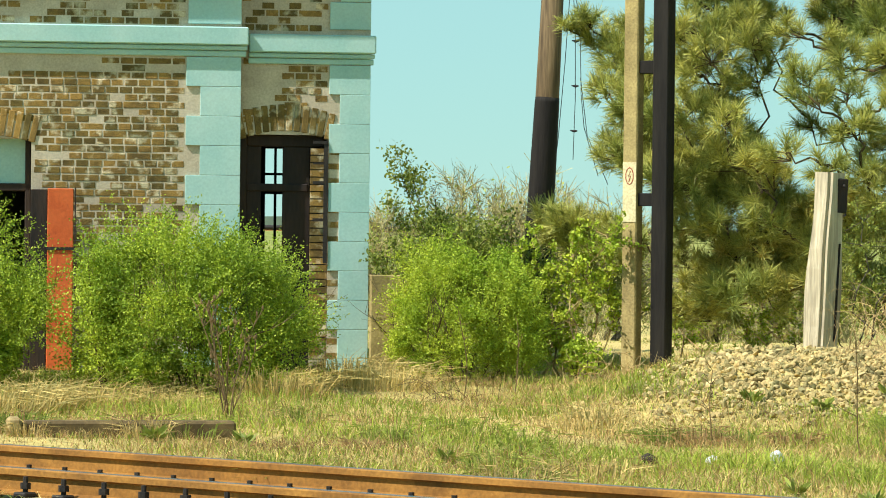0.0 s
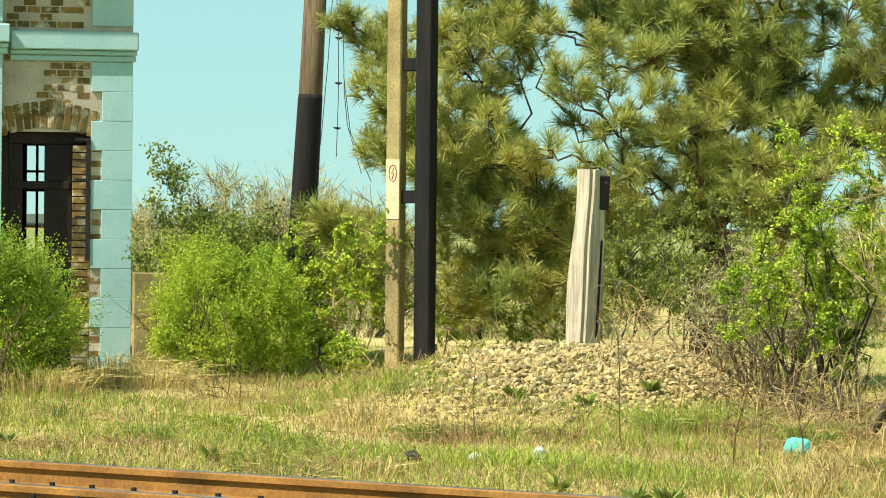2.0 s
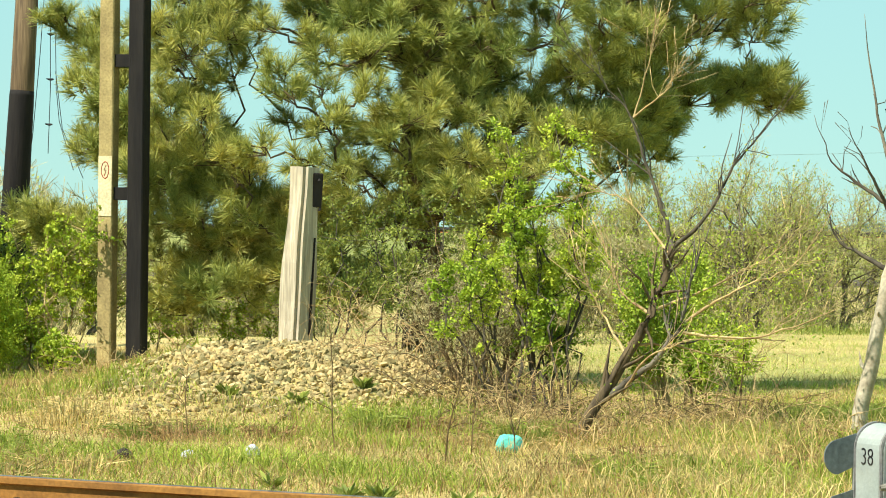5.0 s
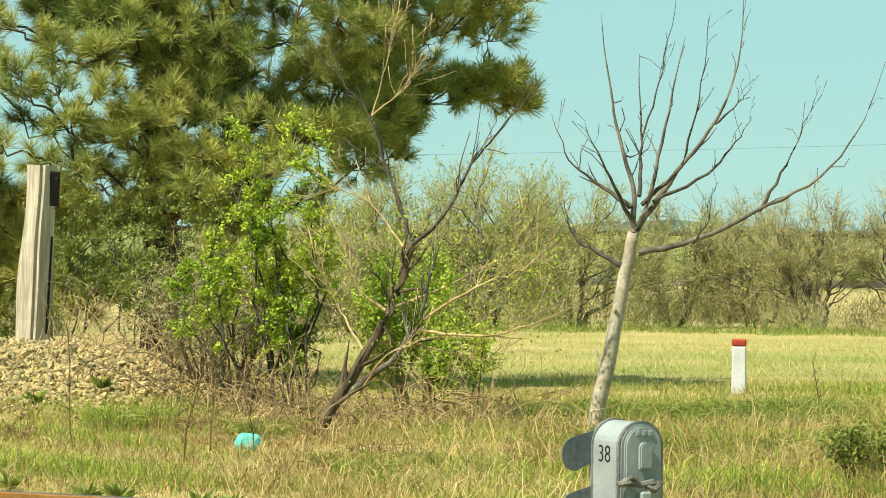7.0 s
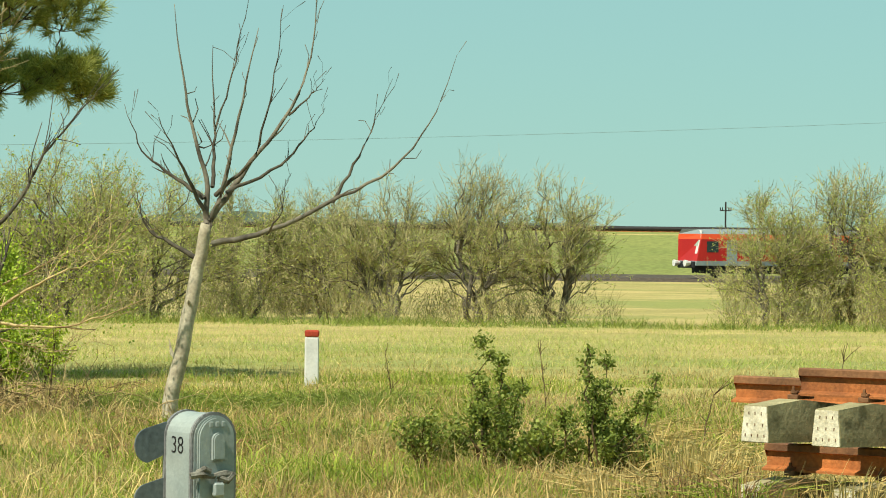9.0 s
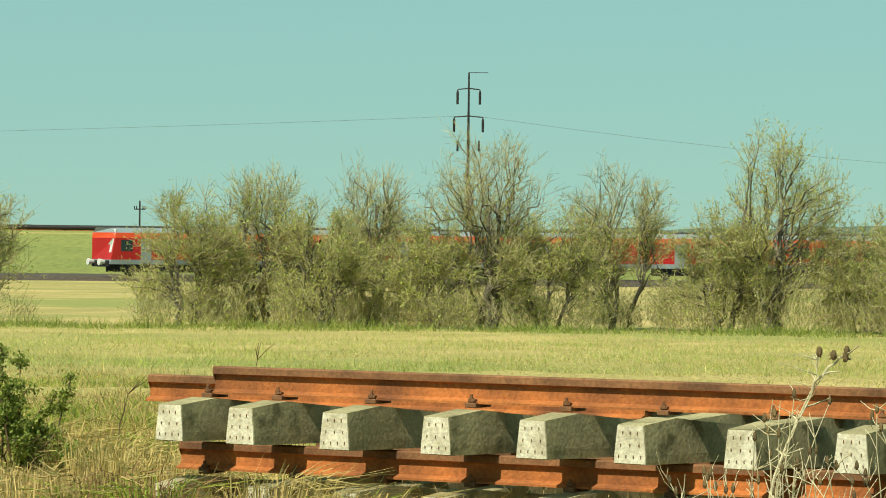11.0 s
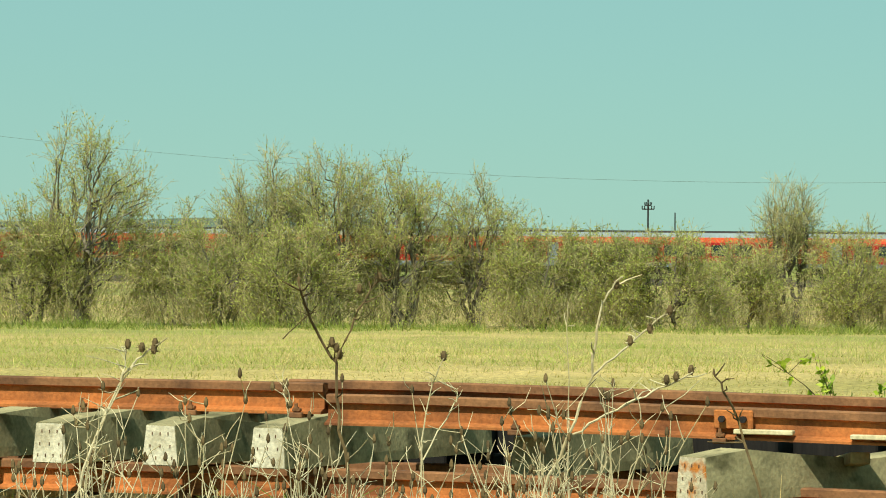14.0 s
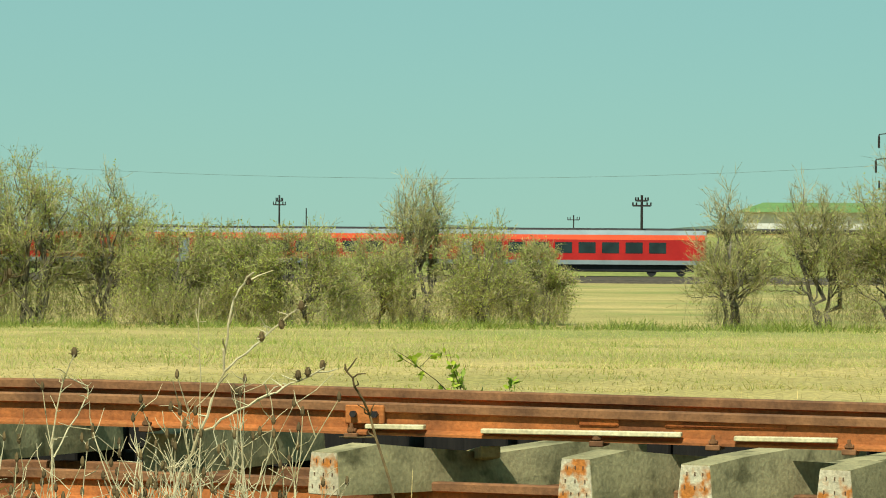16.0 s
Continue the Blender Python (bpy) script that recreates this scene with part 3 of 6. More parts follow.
def clump_shrub(place, clumps, seed, leaf_mat, label, wood, foot=.25, leaf=(.034, .022), density=1.0):
    """A loose shrub: thin stems from a shared foot to clumps of leaves given as (x, z, radius)."""
    rng = np.random.default_rng(seed)
    ob = thing("shrub", place, label, "shrub")
    g, at = Geo(), []
    for x, z, r in clumps:
        end = np.array((x, rng.normal(0, .22), z + r * .6))
        b = curve((rng.uniform(-foot, foot) + x * .12, rng.normal(0, .12), -.03), end, .06 * z, rng, 9, .035)
        b[:, 0] += .22 * x * np.sin(np.linspace(0, np.pi, 9))
        g.tube(b, np.linspace(.007 + .004 * z, .004, 9), 5)
        for j in range(int(10 + 60 * r)):
            k = int(rng.integers(4, 9))
            e = b[k] + rng.normal(size=3) * r * np.array((.78, .78, .72)) + (0, 0, r * .3)
            g.tube([b[k], (b[k] + e) / 2 + rng.normal(size=3) * .015, e], [.0045, .0035, .002], 3)
            m = int(12 * density)
            f = rng.uniform(.25, 1.05, m)[:, None]
            ros = b[k] + (e - b[k]) * f
            at.append(np.repeat(ros, 5, 0) + rng.normal(size=(m * 5, 3)) * .020)
    part("wood", g, wood, ob)
    c = np.vstack(at)
    part("foliage", Geo().leaves(c[c[:, 2] > .03], leaf[0], leaf[1], rng, .3), leaf_mat, ob)
    return ob


def far_tree(place, height, width, seed, leafy, label, bare_top=0.5, group="trees across the field", stems=4):
    """A domed field tree: a few leaning stems, limbs out to the edge of the crown, sprays of fine twigs, young leaf low down."""
    rng = np.random.default_rng(seed)
    width = width * 1.12
    ob = thing("tree", place, label, "tree", group)
    g = Geo()
    boles = []
    for i in range(stems):
        a = (i + rng.uniform(0, 1)) * 2 * np.pi / stems
        lean = rng.uniform(.15, .6)
        top = np.array((np.cos(a) * width * lean, np.sin(a) * width * lean * .8, height * rng.uniform(.5, .68)))
        b = curve((np.cos(a) * .22, np.sin(a) * .22, -.06), top, -.05 * height, rng, 8, .035)
        g.tube(b, np.linspace(.10, .035, 8) * height / 5, 6)
        boles.append(b)
    roots = []
    for i in range(int(30 + 13 * width)):
        a, r = rng.uniform(0, 2 * np.pi), np.sqrt(rng.uniform(.03, 1))
        edge = height * np.sqrt(max(.06, 1 - .80 * r * r)) * rng.uniform(.86, 1.0)
        z = edge * (1 - .62 * rng.uniform(0, 1) ** 1.6)
        head = np.array((np.cos(a) * r * width, np.sin(a) * r * width * .8, max(.35, z)))
        b = min(boles, key=lambda q: np.linalg.norm(q[-1, :2] - head[:2]) + rng.uniform(0, .5))
        k = int(np.clip(np.searchsorted(b[:, 2], head[2] * rng.uniform(.30, .7)), 1, 7))
        limb = curve(b[k], head, .06 * width, rng, 7, .05)
        g.tube(limb, np.linspace(.030, .010, 7) * height / 5, 4)
        roots.append(limb)
    part("trunk", g, BARK_GREY, ob, smooth=True)
    a0, b0 = [], []
    for limb in roots:
        m = 34
        k = rng.integers(2, 7, m)
        p = limb[k] + rng.normal(size=(m, 3)) * .04
        out = limb[-1] - np.array((0, 0, height * .22))
        out /= np.linalg.norm(out) + 1e-6
        d = out * .55 + rng.normal(size=(m, 3)) * .50 + np.array((0, 0, .35))
        d /= np.linalg.norm(d, axis=1)[:, None]
        e = p + d * rng.uniform(.25, .85, m)[:, None] * height / 5
        a0.append(p)
        b0.append(e)
        for _ in range(3):
            f = rng.uniform(.3, .95, m)[:, None]
            p2 = p + (e - p) * f
            d2 = d + rng.normal(size=(m, 3)) * .45
            d2 /= np.linalg.norm(d2, axis=1)[:, None]
            a0.append(p2)
            b0.append(p2 + d2 * rng.uniform(.12, .38, m)[:, None])
    # low skirt of suckers round the foot
    skirt = int(10 + 26 * leafy * width)
    ang, rr = rng.uniform(0, 2 * np.pi, skirt), np.sqrt(rng.uniform(.02, 1, skirt))
    for q in range(skirt):
        foot = np.array((np.cos(ang[q]) * rr[q] * width, np.sin(ang[q]) * rr[q] * width * .7, -.03))
        m = 30
        p = np.repeat(foot[None, :], m, 0) + rng.normal(size=(m, 3)) * (.16, .16, .0)
        tall = height * bare_top * .55 * rng.uniform(.5, 1.1)
        p[:, 2] += rng.uniform(0, .7, m) * tall
        d = rng.normal(size=(m, 3)) * .5 + np.array((np.cos(ang[q]) * .3, 0, .8))
        a0.append(p)
        b0.append(p + d * rng.uniform(.2, .5, m)[:, None])
    A, B = np.vstack(a0), np.vstack(b0)
    A[:, 2], B[:, 2] = np.abs(A[:, 2]), np.abs(B[:, 2])
    part("twig_haze", Geo().ribbons(A, B, .0125, rng, .5), TWIG, ob)
    if leafy > 0:
        n = int(7500 * leafy * max(.6, width / 2))
        i = rng.integers(0, len(A), n)
        lc = A[i] + (B[i] - A[i]) * rng.uniform(.2, 1.1, n)[:, None] + rng.normal(size=(n, 3)) * .05
        lc = lc[(rng.uniform(0, 1, n) > np.clip((lc[:, 2] / height - bare_top) * 2.6, .0, .96)) & (lc[:, 2] > .12)]
        part("leaves", Geo().leaves(lc, .080, .036, rng, 0.5), LEAF_OLIVE, ob)
    return ob


def pine_tree():
    rng = np.random.default_rng(12)
    base = on_ground(7.9, 38.5) @ Matrix.Scale(.906, 4)
    ob = thing("pine_tree", base, "broad shaggy pine with yellow-green needle tufts", "pine tree")
    g = Geo()
    trunk = [(0, 0, -.1), (.05, 0, 1.2), (-.1, .1, 2.6), (.1, 0, 4.2), (0, 0, 7.2)]
    tr = np.array(trunk)
    g.tube(tr, [.26, .22, .19, .15, .06], 9)
    # lobes of the crown: x, z, half width, half height, number of needle clumps
    # lobes above z 5.8 are unseen, added to shade the right boughs
    lobes = [(-1.4, 3.1, 2.5, 1.75, 104), (1.0, 4.4, 2.6, 1.1, 66), (-.6, 5.2, 3.2, 1.2, 60), (.5, 2.5, 1.5, 1.0, 34), (1.6, 2.7, 1.3, .8, 22), (2.7, 3.3, .9, .5, 12), (-2.9, 3.4, .95, 1.5, 36),
             (3.2, 4.6, 1.35, .65, 26), (3.1, 3.55, .9, .36, 13), (4.1, 3.45, .5, .28, 10), (2.4, 3.1, .7, .4, 12), (-4.3, 1.75, .40, .25, 6), (-3.8, 1.5, .45, .3, 5), (-3.9, 1.0, .35, .2, 3),
             (-3.85, 2.55, .3, .22, 4), (-4.05, 4.05, .4, .2, 4), (-3.75, 3.5, .35, .3, 5), (-2.5, 1.85, 1.0, .7, 30), (-1.1, 1.5, 1.1, .55, 24), (-.4, 6.6, 2.5, 1.0, 50), (-1.6, 6.0, 2.2, .9, 36), (1.6, 5.9, 2.0, .8, 30), (1.6, 6.4, 1.7, .8, 26),
             (-2.2, .95, .9, .3, 13), (-.9, .95, 1.0, .3, 12)]
    ends, sizes = [], []
    for x, z, rx, rz, n in lobes:
        for i in range(int(n * 1.3)):
            th, ph = rng.uniform(0, 2 * np.pi), np.arccos(rng.uniform(-1, 1))
            r = rng.uniform(.40, 1) ** .45
            away = np.sin(th)
            ends.append((x + rx * r * np.sin(ph) * np.cos(th), min(rx, 2.1) * r * np.sin(ph) * (away if rng.random() < .45 else -abs(away)), z + rz * r * np.cos(ph)))
            sizes.append(rng.uniform(.7, 1.2) * (.75 if rx < .6 else 1))
    ends, sizes = np.array(ends), np.array(sizes)
    ends[:, 1] += (ends[:, 2] - 3.0) * .38   # shifts the crown back with height, so it doesn't shade its lower front
    # right boughs set back so the main crown shades them
    ends[:, 1] += np.clip(ends[:, 0] - 2.0, 0, 1) * 1.3
    # each clump hangs on the nearest bough that lies further in
    order = np.argsort(np.hypot(ends[:, 0], ends[:, 1]))
    nodes = [np.array((np.interp(z, tr[:, 2], tr[:, 0]), .04, z)) for z in np.linspace(1.2, 6.8, 10)]
    tuft_at, aim = [], []
    for i in order:
        end = ends[i]
        near = np.array(nodes)
        reach = np.linalg.norm(near - end, axis=1) + 1.2 * np.clip(near[:, 2] - end[2] + .15, 0, 9)
        start = near[int(np.argmin(reach))]
        b = curve(start, end, -.06 * np.linalg.norm(end - start), rng, 6, .06)
        far = min(1.0, math.hypot(end[0], end[1]) / 3.5)
        g.tube(b, np.linspace(.030 - .018 * far, .010, 6), 5)
        nodes += [b[3], b[4], end]
        out = b[-1] - b[-3]
        out /= np.linalg.norm(out)
        for j in range(int(rng.integers(6, 9))):
            d = rng.normal(size=3) * .8 + out * .6 + np.array((0, -.15, .5))
            d /= np.linalg.norm(d)
            q = end - out * rng.uniform(0, .30) + d * .26 * sizes[i] * np.array((1.15, 1.15, .75))
            g.tube([end - out * .2, (end - out * .1 + q) / 2 + (0, 0, -.03), q], [.007, .006, .004], 3)
            tuft_at.append(q)
            aim.append(d * .8 + np.array((0, 0, .45)))
    part("trunk", g, BARK, ob)
    c, d = np.array(tuft_at), np.array(aim)
    d /= np.linalg.norm(d, axis=1)[:, None]
    k = 98
    cc, dd = np.repeat(c, k, 0), np.repeat(d, k, 0)
    long = np.repeat(rng.uniform(.8, 1.15, len(c)), k)
    cc = cc + dd * rng.uniform(-.11, .04, len(cc))[:, None]
    nd = rng.normal(size=dd.shape)
    nd /= np.linalg.norm(nd, axis=1)[:, None]
    nd = nd + dd * .95
    nd /= np.linalg.norm(nd, axis=1)[:, None]
    L = rng.uniform(.13, .20, len(cc)) * long
    part("needles", Geo().ribbons(cc, cc + nd * L[:, None], .0078, rng, .45), NEEDLE, ob)
    cone = Geo().tube([(0, 0, 0), (0, 0, -.03), (0, 0, -.07)], [.008, .024, .006], 6).mesh("cone", STALK_BROWN)
    for i in rng.integers(0, len(c), 60):
        o = new("cone", cone)
        o.parent = ob
        o.matrix_basis = Matrix.Translation(Vector(c[i] - d[i] * .1))


pine_tree()

# shrubs by the station
leafy_shrub(on_ground(-3.85, 33.6), (1.12, 1.0, 1.62), 21, LEAF, "rounded bright green spring shrub before the station", 42, 90, 38, (.026, .014))
leafy_shrub(on_ground(-7.6, 34.0), (.90, 1.0, 1.62), 22, LEAF, "rounded bright green spring shrub before the station", 36, 86, 34, (.026, .014))
bush("shrub", on_ground(-5.2, 33.4), (.12, .1, 1.75), 23, LEAF_BRIGHT, "upright yellow-green sprout in the shrub", 4, 90, lean=.08, fuzz=.05)
leafy_shrub(on_ground(.42, 36.5), (.80, .75, 1.38), 24, LEAF_BRIGHT, "low rounded shrub in soft green leaf", 36, 84, 36, (.024, .013))
clump_shrub(on_ground(1.9, 37.0), [(-.5, 1.15, .16), (-.25, 1.35, .14), (-.1, 1.0, .18), (.1, 1.3, .16), (.3, 1.1, .2), (.45, 1.35, .15), (-.4, .7, .18), (-.1, .55, .16), (.2, .7, .2), (.5, .8, .18), (-.55, .35, .14), (.05, .3, .15)], 25, LEAF_BRIGHT,
            "yellow-green suckering shrub beside the posts", CANE, .45, (.040, .024), .9)
bush("shrub", on_ground(2.25, 36.2), (.25, .25, .60), 26, LEAF_BRIGHT, "yellow-green low sucker by the posts", 7, 22, leaf=(.042, .025), clump=.04)
bush("shrub", on_ground(.12, 37.6), (.55, .5, 2.25), 27, LEAF_DARK, "thin upright shrub with small dark leaves", 9, 30, leaf=(.045, .024), depth=3, clump=.05)
bush("shrub", on_ground(1.25, 43), (.5, .5, 1.75), 28, LEAF_DARK, "dark leaved shrub by the wooden pole", 14, 40, leaf=(.05, .03))
bush("shrub", on_ground(.9, 46), (1.3, 1.0, 2.6), 29, TWIG, "bare grey twiggy shrub", 12, 16, leaf=(.05, .008), depth=3)
clump_shrub(on_ground(4.7, 39.0), [(-.85, .75, .14), (-.6, .5, .15), (-.35, .85, .15), (-.1, .55, .16), (.15, .8, .15), (.4, .6, .16), (.65, .75, .14), (.9, .5, .13), (-.7, .25, .12), (.3, .3, .12)], 30, LEAF_BRIGHT, "sparse yellow-green shrub behind the posts", CANE, .6, (.034, .020), .5)
clump_shrub(on_ground(6.9, 35.6), [(-.45, 1.1, .16), (-.2, 1.35, .18), (.1, 1.25, .2), (.35, 1.4, .16), (.55, 1.1, .18), (-.1, .8, .18), (.3, .75, .18), (-.5, .6, .15)], 31, LEAF_DARK, "thin thorny shrub in young leaf", BRANCH, .4, (.030, .019), .55)
clump_shrub(on_ground(8.0, 34.4), [(-.5, 1.15, .16), (-.25, 1.5, .16), (0, 1.3, .2), (.25, 1.55, .16), (.5, 1.2, .18), (-.1, .85, .18), (.35, .8, .18)], 32, LEAF_DARK, "thin thorny shrub in young leaf", BRANCH, .4, (.030, .019), .6)
clump_shrub(on_ground(9.73, 30.5), [(-.30, 2.30, .10), (-.28, 2.02, .17), (-.42, 1.90, .14), (-.20, 1.78, .18), (.24, 2.28, .15), (.12, 2.40, .10), (.32, 2.15, .12), (-.06, 1.55, .18), (.08, 1.68, .14), (-.75, 1.12, .13), (-.55, 1.08, .14), (-.38, 1.12, .14),
                                    (-.15, .98, .17), (.04, .98, .16), (0, .80, .14), (.28, 1.62, .11), (.40, 1.35, .11), (-.52, 1.40, .14), (.22, 1.15, .11)], 33, LEAF_BRIGHT, "tall bright green young shrub", BRANCH, .3, (.030, .019), 1.25)
bush("shrub", on_ground(8.8, 31.6), (.75, .5, 1.25), 35, TWIG, "tangle of bare brown stems", 24, 12, leaf=(.06, .006), wood=STALK_BROWN, depth=3)
bush("shrub", on_ground(12.6, 31.0), (.50, .5, 1.10), 36, LEAF_BRIGHT, "low bright green sucker shrub", 7, 40, leaf=(.036, .022), wood=STALK_BROWN, clump=.05)
bush("shrub", on_ground(12.0, 31.5), (1.1, .7, 1.75), 37, LEAF, "sprawling twiggy shrub with scattered young leaves", 12, 24, leaf=(.034, .020), depth=3, wood=CANE, clump=.05)
for k, (az, hh, half) in enumerate(((19.72, 1.12, .13), (21.42, 1.12, .24), (18.6, .52, .12), (19.3, .42, .32), (20.2, .40, .36), (20.8, .46, .34), (21.7, .48, .30), (22.2, .36, .30), (20.5, .30, .30))):
    if hh > .8:
        knobs = [((-1) ** q * (.03 + .02 * (q % 3)), .20 + q * .125, .075 - .007 * q) for q in range(6)] + [(half * 1.1, .50, .05), (-half * 1.0, .42, .05), (half * 1.6, .62, .035)]
        clump_shrub(on_ground(az, 24.4), knobs, 40 + k, LEAF_DARK, "crooked dark green thorny weed shrub", STALK_BROWN, .06, (.030, .017), .6)
        continue
    bush("weed_shrub", on_ground(az, 24.6 - .25 * (k % 3)), (half, .2, hh), 40 + k, LEAF_DARK, "low dark green weed clump in dry grass", 7, 8,
         leaf=(.034, .020), lean=.3, wood=STALK_BROWN, clump=.035, fuzz=.04)


def limb_tree(name, place, limbs, scale, mat, label, seed, twigs, twig_len, thin_mat=None):
    """A small tree whose main limbs follow given lines of (x, y away, z, radius)."""
    rng = np.random.default_rng(seed)
    ob = thing(name, place, label, "tree")
    first = True
    for line in limbs:
        a = np.array(line, float)
        t = np.linspace(0, len(a) - 1, 4 * len(a))
        s = np.stack([np.interp(t, np.arange(len(a)), a[:, i]) for i in range(4)], -1)
        for _ in range(2):
            s[1:-1] = (s[:-2] + 2 * s[1:-1] + s[2:]) / 4
        s[1:-1, :3] += rng.normal(size=(len(s) - 2, 3)) * .006
        s[:, 3] *= scale if first else scale * np.linspace(.82, .45, len(s))
        g = Geo().tube(s[:, :3], s[:, 3], 8 if first else 6)
        if not first or twigs > 3:
            for j in range(twigs):
                i = int(rng.integers(len(s) // 3, len(s) - 1))
                d = s[i + 1, :3] - s[i, :3]
                d = d / np.linalg.norm(d) + rng.normal(size=3) * .55 + np.array((0, 0, .25))
                L = twig_len * rng.uniform(.3, 1)
                e = s[i, :3] + d / np.linalg.norm(d) * L
                m = (s[i, :3] + e) / 2 + rng.normal(size=3) * .02
                g.tube([s[i, :3], m, e], [s[i, 3] * .45, s[i, 3] * .35, .003], 4)
        part("trunk" if first else "limb", g, mat if first else BARK_GREY if a[0, 3] > .0365 else (thin_mat if thin_mat and a[0, 3] < .019 else BRANCH), ob, smooth=True)
        first = False
    return ob


def walnut_tree():
    P = 224.0   # pixels to a metre; the limb lines fit the camera's view
    S = lambda pts: [((x - 1040 - (771 - z) * .0104) / P, y, (771 - z) / P, r) for x, z, y, r in pts]
    limbs = [
        S([(1050, 800, 0, .078), (1060, 730, 0, .070), (1085, 610, 0, .064), (1110, 490, .02, .058), (1125, 405, 0, .050)]),
        S([(1125, 405, 0, .037), (1128, 330, .05, .034), (1100, 240, .1, .026), (1082, 150, .15, .02), (1068, 15, .2, .006)]),
        S([(1125, 420, 0, .037), (1150, 350, -.1, .033), (1180, 220, -.15, .024), (1215, 60, -.2, .008)]),
        S([(1130, 400, 0, .038), (1200, 300, .1, .030), (1270, 210, .15, .024), (1318, 100, .2, .016), (1322, -40, .2, .006)]),
        S([(1135, 440, 0, .040), (1225, 422, -.1, .034), (1340, 365, -.2, .028), (1450, 310, -.25, .020), (1520, 220, -.3, .012), (1562, 105, -.3, .005)]),
        S([(1345, 365, -.2, .020), (1395, 280, -.1, .015), (1425, 210, -.1, .010), (1452, 145, -.1, .004)]),
        S([(1118, 470, 0, .034), (1070, 445, .2, .028), (1015, 415, .3, .020), (1003, 350, .3, .008)]),
        S([(1120, 360, 0, .03), (1060, 318, .1, .022), (1010, 280, .1, .014), (980, 195, .1, .005)]),
        S([(1135, 340, 0, .024), (1140, 240, .3, .018), (1137, 85, .4, .006)]),
        S([(1140, 240, .3, .014), (1175, 130, .3, .011), (1202, -20, .3, .005)]),
        S([(1140, 355, 0, .026), (1210, 290, -.2, .02), (1240, 170, -.3, .012), (1258, 20, -.3, .005)]),
        S([(1125, 395, 0, .028), (1080, 300, -.2, .018), (1040, 220, -.3, .006)]),
        S([(1160, 350, 0, .024), (1260, 300, .2, .018), (1310, 240, .3, .012), (1337, 195, .3, .005)]),
        S([(1270, 210, .15, .016), (1310, 175, .1, .010), (1335, 145, .1, .004)]),
        S([(1230, 422, -.1, .016), (1255, 390, -.3, .010), (1262, 325, -.3, .005)]),
    ]
    return limb_tree("walnut_tree", on_ground(14.555, 29.0), limbs, .9, BARK_PALE, "young bare tree with pale trunk and upswept branches", 5, 7, .27)


def leaning_tree():
    P = 229.7
    S = lambda pts: [((x - 560 - (774 - z) * .0104) / P, y, (774 - z) / P, r) for x, z, y, r in pts]
    limbs = [
        S([(500, 860, 0, .056), (548, 790, 0, .052), (590, 720, 0, .046), (640, 640, 0, .042), (690, 550, 0, .036), (720, 470, .05, .032), (728, 430, .05, .030)]),
        S([(728, 430, .05, .026), (712, 360, .1, .022), (680, 280, .15, .02), (660, 200, .2, .015), (600, 130, .2, .009), (520, 55, .2, .004)]),
        S([(728, 432, .05, .024), (790, 380, -.1, .020), (830, 290, -.15, .017), (880, 230, -.2, .012), (940, 160, -.2, .005)]),
        S([(620, 690, 0, .038), (690, 640, -.1, .034), (745, 570, -.2, .028), (760, 480, -.2, .022), (790, 400, -.2, .010)]),
        S([(660, 200, .2, .010), (690, 100, .2, .007), (700, 0, .2, .003)]),
        S([(660, 200, .2, .010), (720, 150, .1, .007), (760, 90, .1, .003)]),
        S([(745, 580, -.2, .018), (850, 590, -.3, .014), (960, 560, -.4, .010), (1010, 535, -.4, .004)]),
        S([(750, 560, -.2, .018), (840, 500, -.3, .013), (930, 470, -.3, .009), (980, 410, -.3, .004)]),
        S([(700, 540, 0, .016), (800, 500, .2, .012), (900, 450, .3, .008), (960, 390, .3, .004)]),
        S([(690, 550, 0, .018), (640, 520, .2, .014), (620, 470, .2, .009), (600, 400, .3, .004)]),
        S([(650, 630, 0, .018), (610, 560, .2, .012), (580, 500, .2, .008), (565, 440, .2, .004)]),
        S([(650, 600, 0, .016), (760, 610, .2, .012), (860, 640, .2, .008), (900, 600, .2, .004)]),
        S([(720, 440, .05, .016), (660, 350, .2, .010), (590, 330, .2, .007), (540, 345, .3, .003)]),
        S([(640, 690, 0, .016), (680, 620, -.3, .011), (760, 590, -.4, .008), (880, 585, -.4, .004)]),
    ]
    ob = limb_tree("leaning_tree", on_ground(10.35, 28.3), limbs, .98, BARK, "leaning young tree with tangled thin twigs", 6, 22, .50, CANE)
    rng = np.random.default_rng(60)
    c = np.array([((x - 560) / P, y, (774 - z) / P) for x, z, y in zip(rng.uniform(600, 1000, 2000), rng.normal(490, 75, 2000), rng.normal(0, .35, 2000))])
    part("bud_scatter", Geo().leaves(c, .028, .016, rng, .3), LEAF, ob, "scattered opening leaf buds")["kind"] = "stuff"


walnut_tree()
leaning_tree()

